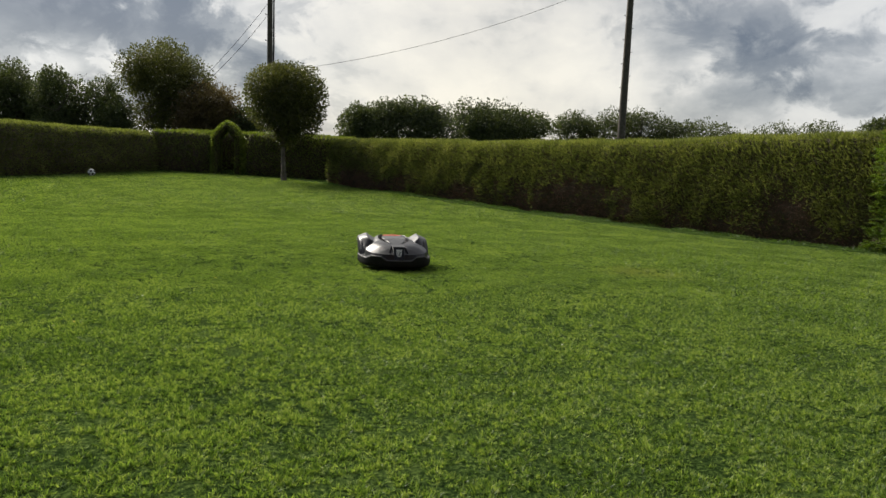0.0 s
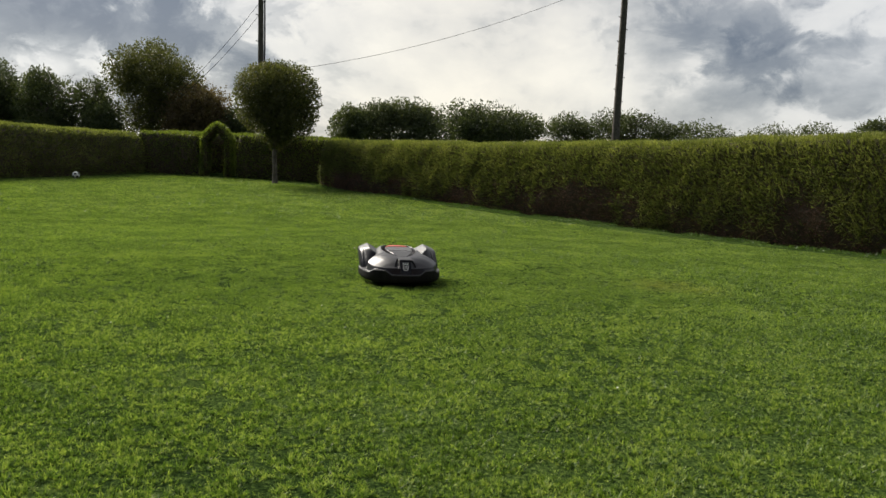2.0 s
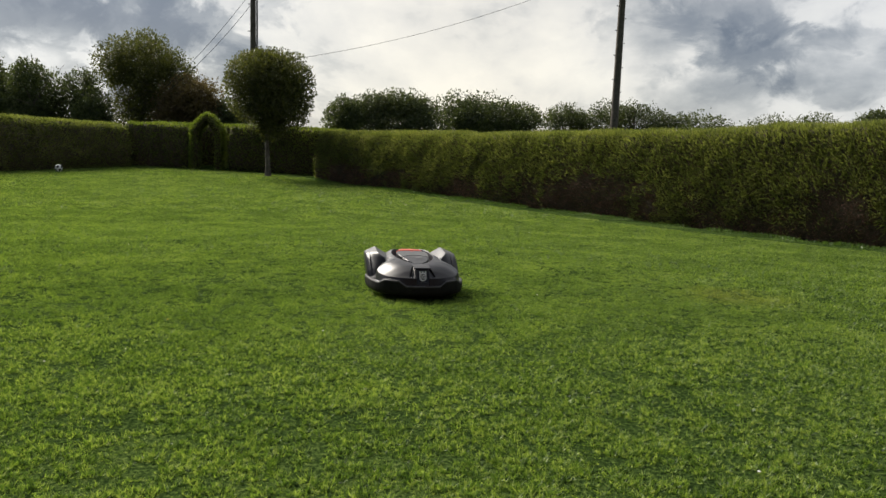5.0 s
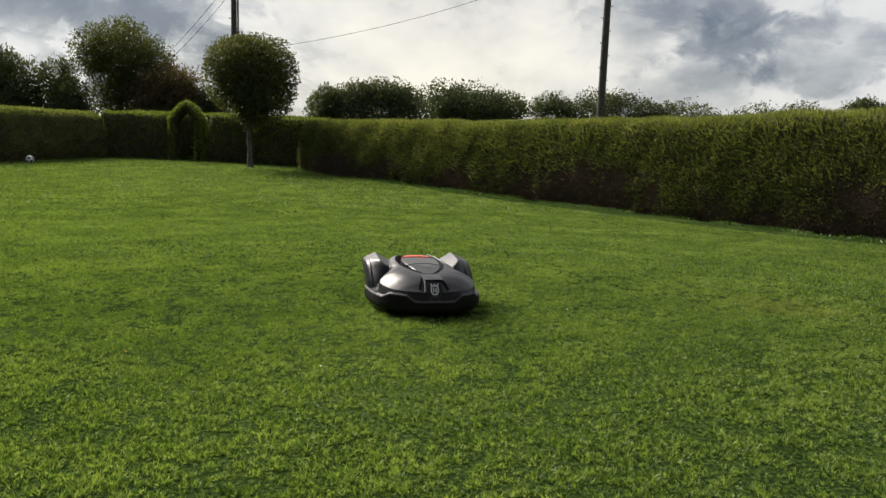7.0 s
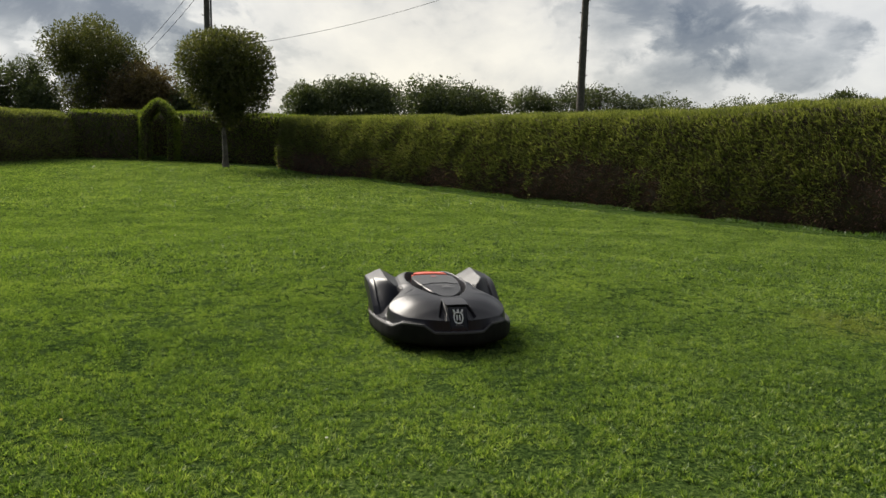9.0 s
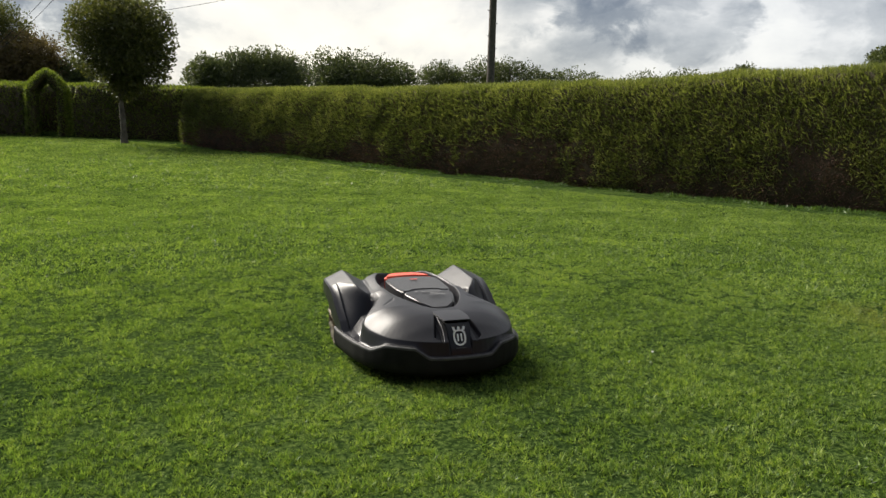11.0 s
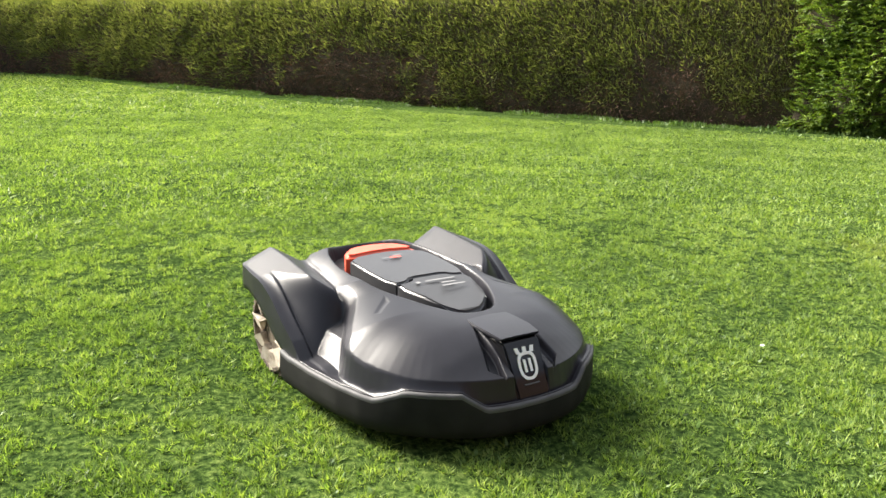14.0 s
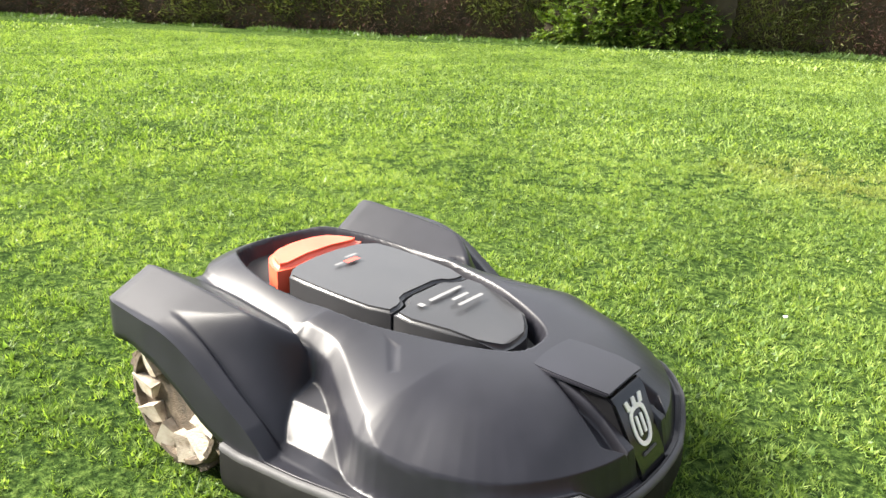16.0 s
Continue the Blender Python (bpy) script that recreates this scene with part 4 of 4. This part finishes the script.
    def on_plate(u, w, lift):
        return mid + Vector((0, u * 1.32, 0)) + up * w * 1.32 + out_n * lift

    def ring_pts(rx_, rz_, n=28):
        pts = []
        for a in range(n):
            t = 2 * math.pi * a / n
            c, s_ = math.cos(t), math.sin(t)
            p = 3.2 if s_ > 0 else 2.3
            k = (abs(c) ** p + abs(s_) ** p) ** (-1 / p)
            pts.append((rx_ * k * c, rz_ * k * s_))
        return pts

    bm = bmesh.new()
    loops = []
    for pts, lift in ((ring_pts(0.0175, 0.0215), 0.0003), (ring_pts(0.0175, 0.0215), 0.0022), (ring_pts(0.0130, 0.0170), 0.0022), (ring_pts(0.0130, 0.0170), 0.0003)):
        loops.append([bm.verts.new(on_plate(u, w - 0.003, lift)) for u, w in pts])
    for a, b in zip(loops, loops[1:]):
        for q in range(28):
            bm.faces.new((a[q], a[(q + 1) % 28], b[(q + 1) % 28], b[q]))

    def block(outline):
        lo = [bm.verts.new(on_plate(u, w, 0.0003)) for u, w in outline]
        hi = [bm.verts.new(on_plate(u, w, 0.0022)) for u, w in outline]
        bm.faces.new(hi)
        for q in range(len(outline)):
            bm.faces.new((lo[q], lo[(q + 1) % len(outline)], hi[(q + 1) % len(outline)], hi[q]))

    for cu, tilt in ((-0.0125, -0.003), (0.0, 0.0), (0.0125, 0.003)):
        block([(cu - 0.0035, 0.0165), (cu + 0.0035, 0.0165), (cu + 0.0032 + tilt, 0.0265), (cu - 0.0032 + tilt, 0.0265)])
    for cu in (-0.0050, 0.0050):
        block([(cu - 0.0022, -0.0125), (cu + 0.0022, -0.0125), (cu + 0.0022, 0.0075), (cu - 0.0022, 0.0075)])
    badge = part("badge", bm, M["silver"], plate, "silver crowned shield badge")
    bm = bmesh.new()
    block([(-0.014, -0.0315), (0.014, -0.0315), (0.014, -0.0290), (-0.014, -0.0290)])
    part("badge_line", bm, M["trim"], plate)

    # rear wheels: muddy treaded tyre, dusty lobed hub
    for sy in (-1, 1):
        c = Vector((-0.605, sy * 0.268, 0.110))
        bm = bmesh.new()
        n, prof = 40, [(0.060, -0.036), (0.098, -0.036), (0.104, -0.028), (0.104, 0.028), (0.098, 0.036), (0.090, 0.037), (0.084, 0.026), (0.060, 0.024)]
        rings = [[bm.verts.new(c + Vector((r * math.cos(2 * math.pi * a / n), sy * w, r * math.sin(2 * math.pi * a / n)))) for r, w in prof] for a in range(n)]
        for a in range(n):
            for q in range(len(prof) - 1):
                bm.faces.new((rings[a][q], rings[(a + 1) % n][q], rings[(a + 1) % n][q + 1], rings[a][q + 1]))
        treads = []
        for a in range(20):
            t = 2 * math.pi * (a + 0.3) / 20
            m = Matrix.Translation(c) @ Matrix.Rotation(-t, 4, "Y") @ Matrix.Translation((0.103, 0, 0)) @ Matrix.Rotation(0.45 if a % 2 else -0.45, 4, "X")
            treads.append(m)
        wheel = part("wheel", bm, M["mud"], root, "mud-caked treaded tyre")
        for m in treads:
            bm = bmesh.new()
            bmesh.ops.create_cube(bm, size=1, matrix=m @ Matrix.Diagonal((0.016, 0.066, 0.015, 1)))
            part("tread_block", bm, M["mud"], wheel)
        bm = bmesh.new()
        bmesh.ops.create_cone(bm, cap_ends=True, segments=36, radius1=0.084, radius2=0.075, depth=0.03, matrix=Matrix.Translation(c + Vector((0, sy * 0.006, 0))) @ Matrix.Rotation(radians(-90 * sy), 4, "X"))
        part("hub", bm, M["mud"], wheel, "dirty dark wheel hub")
        for a in range(10):
            t = 2 * math.pi * a / 10
            bm = bmesh.new()
            prof2 = [(0.046, -0.014), (0.095, -0.026), (0.100, 0.010), (0.062, 0.018)]
            lo = [bm.verts.new(c + Matrix.Rotation(t, 3, "Y") @ Vector((u, sy * 0.018, w))) for u, w in prof2]
            hi = [bm.verts.new(c + Matrix.Rotation(t, 3, "Y") @ Vector((u * 0.98, sy * (0.040 if k < 2 else 0.030), w * 0.85))) for k, (u, w) in enumerate(prof2)]
            bm.faces.new(hi)
            for q in range(4):
                bm.faces.new((lo[q], lo[(q + 1) % 4], hi[(q + 1) % 4], hi[q]))
            part("lug", bm, M["hub"], wheel, "pale dusty lug")
    return root


make_mower()


# ---- football ----
def football(x, y, r=0.115):
    root = thing("football", "white football with black patches on the lawn", "ball", (x, y, gz(x, y) + r - 0.005))
    bm = bmesh.new()
    bmesh.ops.create_icosphere(bm, subdivisions=4, radius=r)
    spots = [w.co.normalized() for w in bmesh.ops.create_icosphere(bm, subdivisions=1, radius=r * 0.2)["verts"]]
    bmesh.ops.delete(bm, geom=[w for w in bm.verts if w.co.length < r * 0.5], context="VERTS")
    dark = bm.copy()
    is_dark = lambda f: max(f.calc_center_median().normalized().dot(s) for s in spots) > 0.935  # noqa: E731
    bmesh.ops.delete(bm, geom=[f for f in bm.faces if is_dark(f)], context="FACES")
    bmesh.ops.delete(dark, geom=[f for f in dark.faces if not is_dark(f)], context="FACES")
    part("white_panels", bm, M["white"], root, smooth=True)
    part("black_panels", dark, M["black"], root, "black leather patches", smooth=True)


football(-21.4, -7.5)


# ---- flowers in the lawn ----
def flower(x, y, petal, middle, label, size=0.006):
    root = thing("lawn_flower", label, "flower", (x, y, gz(x, y)), group="flowers in the lawn")
    bm = bmesh.new()
    tube(bm, [(0, 0, 0), (0.002, 0, 0.02), (0.003, 0.001, 0.04)], [0.0012, 0.001, 0.001], 5)
    part("stalk", bm, M["clover"], root)
    bm = bmesh.new()
    for k in range(14):
        t = 2 * math.pi * k / 14
        c, s = math.cos(t), math.sin(t)
        q = [bm.verts.new((0.003 + c * a - s * b, 0.001 + s * a + c * b, z)) for a, b, z in ((0.003, 0, 0.040), (size * 0.7, size * 0.2, 0.045), (size, 0, 0.044), (size * 0.7, -size * 0.2, 0.045))]
        bm.faces.new(q)
    part("petals", bm, petal, root)
    bm = bmesh.new()
    bmesh.ops.create_icosphere(bm, subdivisions=2, radius=size * 0.45, matrix=Matrix.Translation((0.003, 0.001, 0.043)))
    part("flower_head", bm, middle, root)


for fx, fy in ((-3.3, 1.75), (-4.6, 0.75), (3.2, 0.48), (1.12, -0.71), (-0.02, 0.80), (-6.1, 2.6), (1.7, -1.9)):
    flower(fx, fy, M["petal"], M["petal"], "white clover flower in the short grass")
for fx, fy in ((0.80, -1.52), (2.6, -2.1), (-2.2, -2.6)):
    flower(fx, fy, M["yolk"], M["yolk"], "small yellow flower in the short grass")


# ---- grass ----
def grass(name, label, x0, x1, y0, y1, per_m2, length, width, mat, seed, hole=None, clump=0.0, cover=0.06):
    rand = np.random.default_rng(seed)
    n = int((x1 - x0) * (y1 - y0) * per_m2)
    x, y = rand.uniform(x0, x1, n), rand.uniform(y0, y1, n)
    fade = lambda z: np.clip(0.5 + np.minimum(np.minimum(x - z[0], z[1] - x), np.minimum(y - z[2], z[3] - y)) / 0.8 + (value_noise(np.c_[x, y, x * 0], 0.9, 77) - 0.5) * 1.0, 0, 1)  # noqa: E731
    keep = rand.random(n) < fade((x0 + 0.6, x1 - 0.6, y0 + 0.6, y1 - 0.6))
    if hole:
        keep &= rand.random(n) > fade((hole[0] + 0.6, hole[1] - 0.6, hole[2] + 0.6, hole[3] - 0.6))
    keep &= inside(x, y, LAWN) > 0.0
    keep &= ~((x > -0.70) & (x < -0.03) & (np.abs(y) < 0.24))
    p = np.c_[x, y, x * 0]
    thick = value_noise(p, 1.3, 5) * 0.06 + value_noise(p, 10.0, 6) * 0.32 + value_noise(p, 38.0, 7) * 0.62
    keep &= rand.random(n) < cover + 1.3 * np.clip((thick - 0.36) / 0.22, 0, 1)
    if clump:
        keep &= thick > clump
    p, thick = p[keep], thick[keep]
    p[:, 2] = ground_z(p[:, 0], p[:, 1]) - 0.004
    n = len(p)
    lean = np.c_[rand.normal(size=(n, 2)) * 0.62, rand.uniform(0.35, 1.0, n)]
    way = unit(lean)
    side = unit(np.cross(way, rand.normal(size=(n, 3))))
    k = rand.uniform(0.6, 1.3, n) * np.clip(0.25 + 4.2 * (thick - 0.34), 0.25, 1.7)
    shape = kites if clump else blades
    v, f = shape(p, way, side, length * k, width * rand.uniform(0.7, 1.3, n))
    tagged(put(name, raw_mesh(name, v, f), mat), label, "grass", kind="stuff")


LAWN = [(-24.3, -6.4), (-24.0, -2.8), (-21.5, 0.0), (-10.0, 5.3), (-5.4, 7.9), (0.85, 10.9), (9, 15), (9, -14), (-15.5, -12.2)]
grass("grass", "short mown lawn grass, mottled light and dark green", -3.0, 1.5, -3.5, 2.8, 42000, 0.0160, 0.0036, M["lawn_fine"], 101, cover=0.36)
grass("grass", "short mown lawn grass in small bright tufts", -3.0, 5.9, -3.5, 2.8, 34000, 0.0195, 0.0046, M["grass"], 106, (-3.0, 1.5, -3.5, 2.8), cover=0.12)
grass("grass", "short mown lawn grass further across the garden", -10.5, 6.5, -8.0, 8.6, 5000, 0.0250, 0.0085, M["lawn_fine"], 102, (-3.0, 5.9, -3.5, 2.8), cover=0.7)
grass("grass", "short mown lawn grass near the hedges", -25.0, 7.5, -12.0, 12.0, 1700, 0.034, 0.020, M["grass"], 103, (-10.5, 6.5, -8.0, 8.6), cover=0.5)
grass("clover", "low clover leaves among the lawn grass", -6.0, 6.4, -4.5, 5.0, 900, 0.013, 0.009, M["clover"], 104, None, 0.50)
grass("clover", "tiny round clover leaves thick in the near lawn", -1.5, 5.9, -3.5, 2.8, 3000, 0.011, 0.0065, M["clover"], 105, None, 0.40)


def verge():
    """Longer grass and weeds that the mower leaves along the foot of the long hedge."""
    rand = np.random.default_rng(120)
    n = 16000
    t = rand.uniform(0.0, 1.25, n)
    x, y, _ = long_hedge_at(t)
    d = np.array([LH["x1"] - LH["x0"], LH["y1"] - LH["y0"]])
    nrm = np.array([d[1], -d[0]]) / np.hypot(*d)
    off = rand.gamma(2.0, 0.06, n) - 0.02
    p = np.c_[x + nrm[0] * off, y + nrm[1] * off, x * 0]
    tall = value_noise(p, 1.1, 90) * 0.6 + value_noise(p, 4.0, 91) * 0.4
    p = p[tall > 0.42]
    tall = tall[tall > 0.42]
    p[:, 2] = ground_z(p[:, 0], p[:, 1]) - 0.005
    n = len(p)
    way = unit(np.c_[rand.normal(size=(n, 2)) * 0.55, rand.uniform(0.5, 1.1, n)])
    side = unit(np.cross(way, rand.normal(size=(n, 3))))
    v, f = kites(p, way, side, rand.uniform(0.04, 0.11, n) * tall * 1.5, rand.uniform(0.008, 0.022, n))
    tagged(put("weeds", raw_mesh("weeds", v, f), M["clover"]), "longer grass and weeds along the foot of the hedge", "weeds", kind="stuff")


verge()
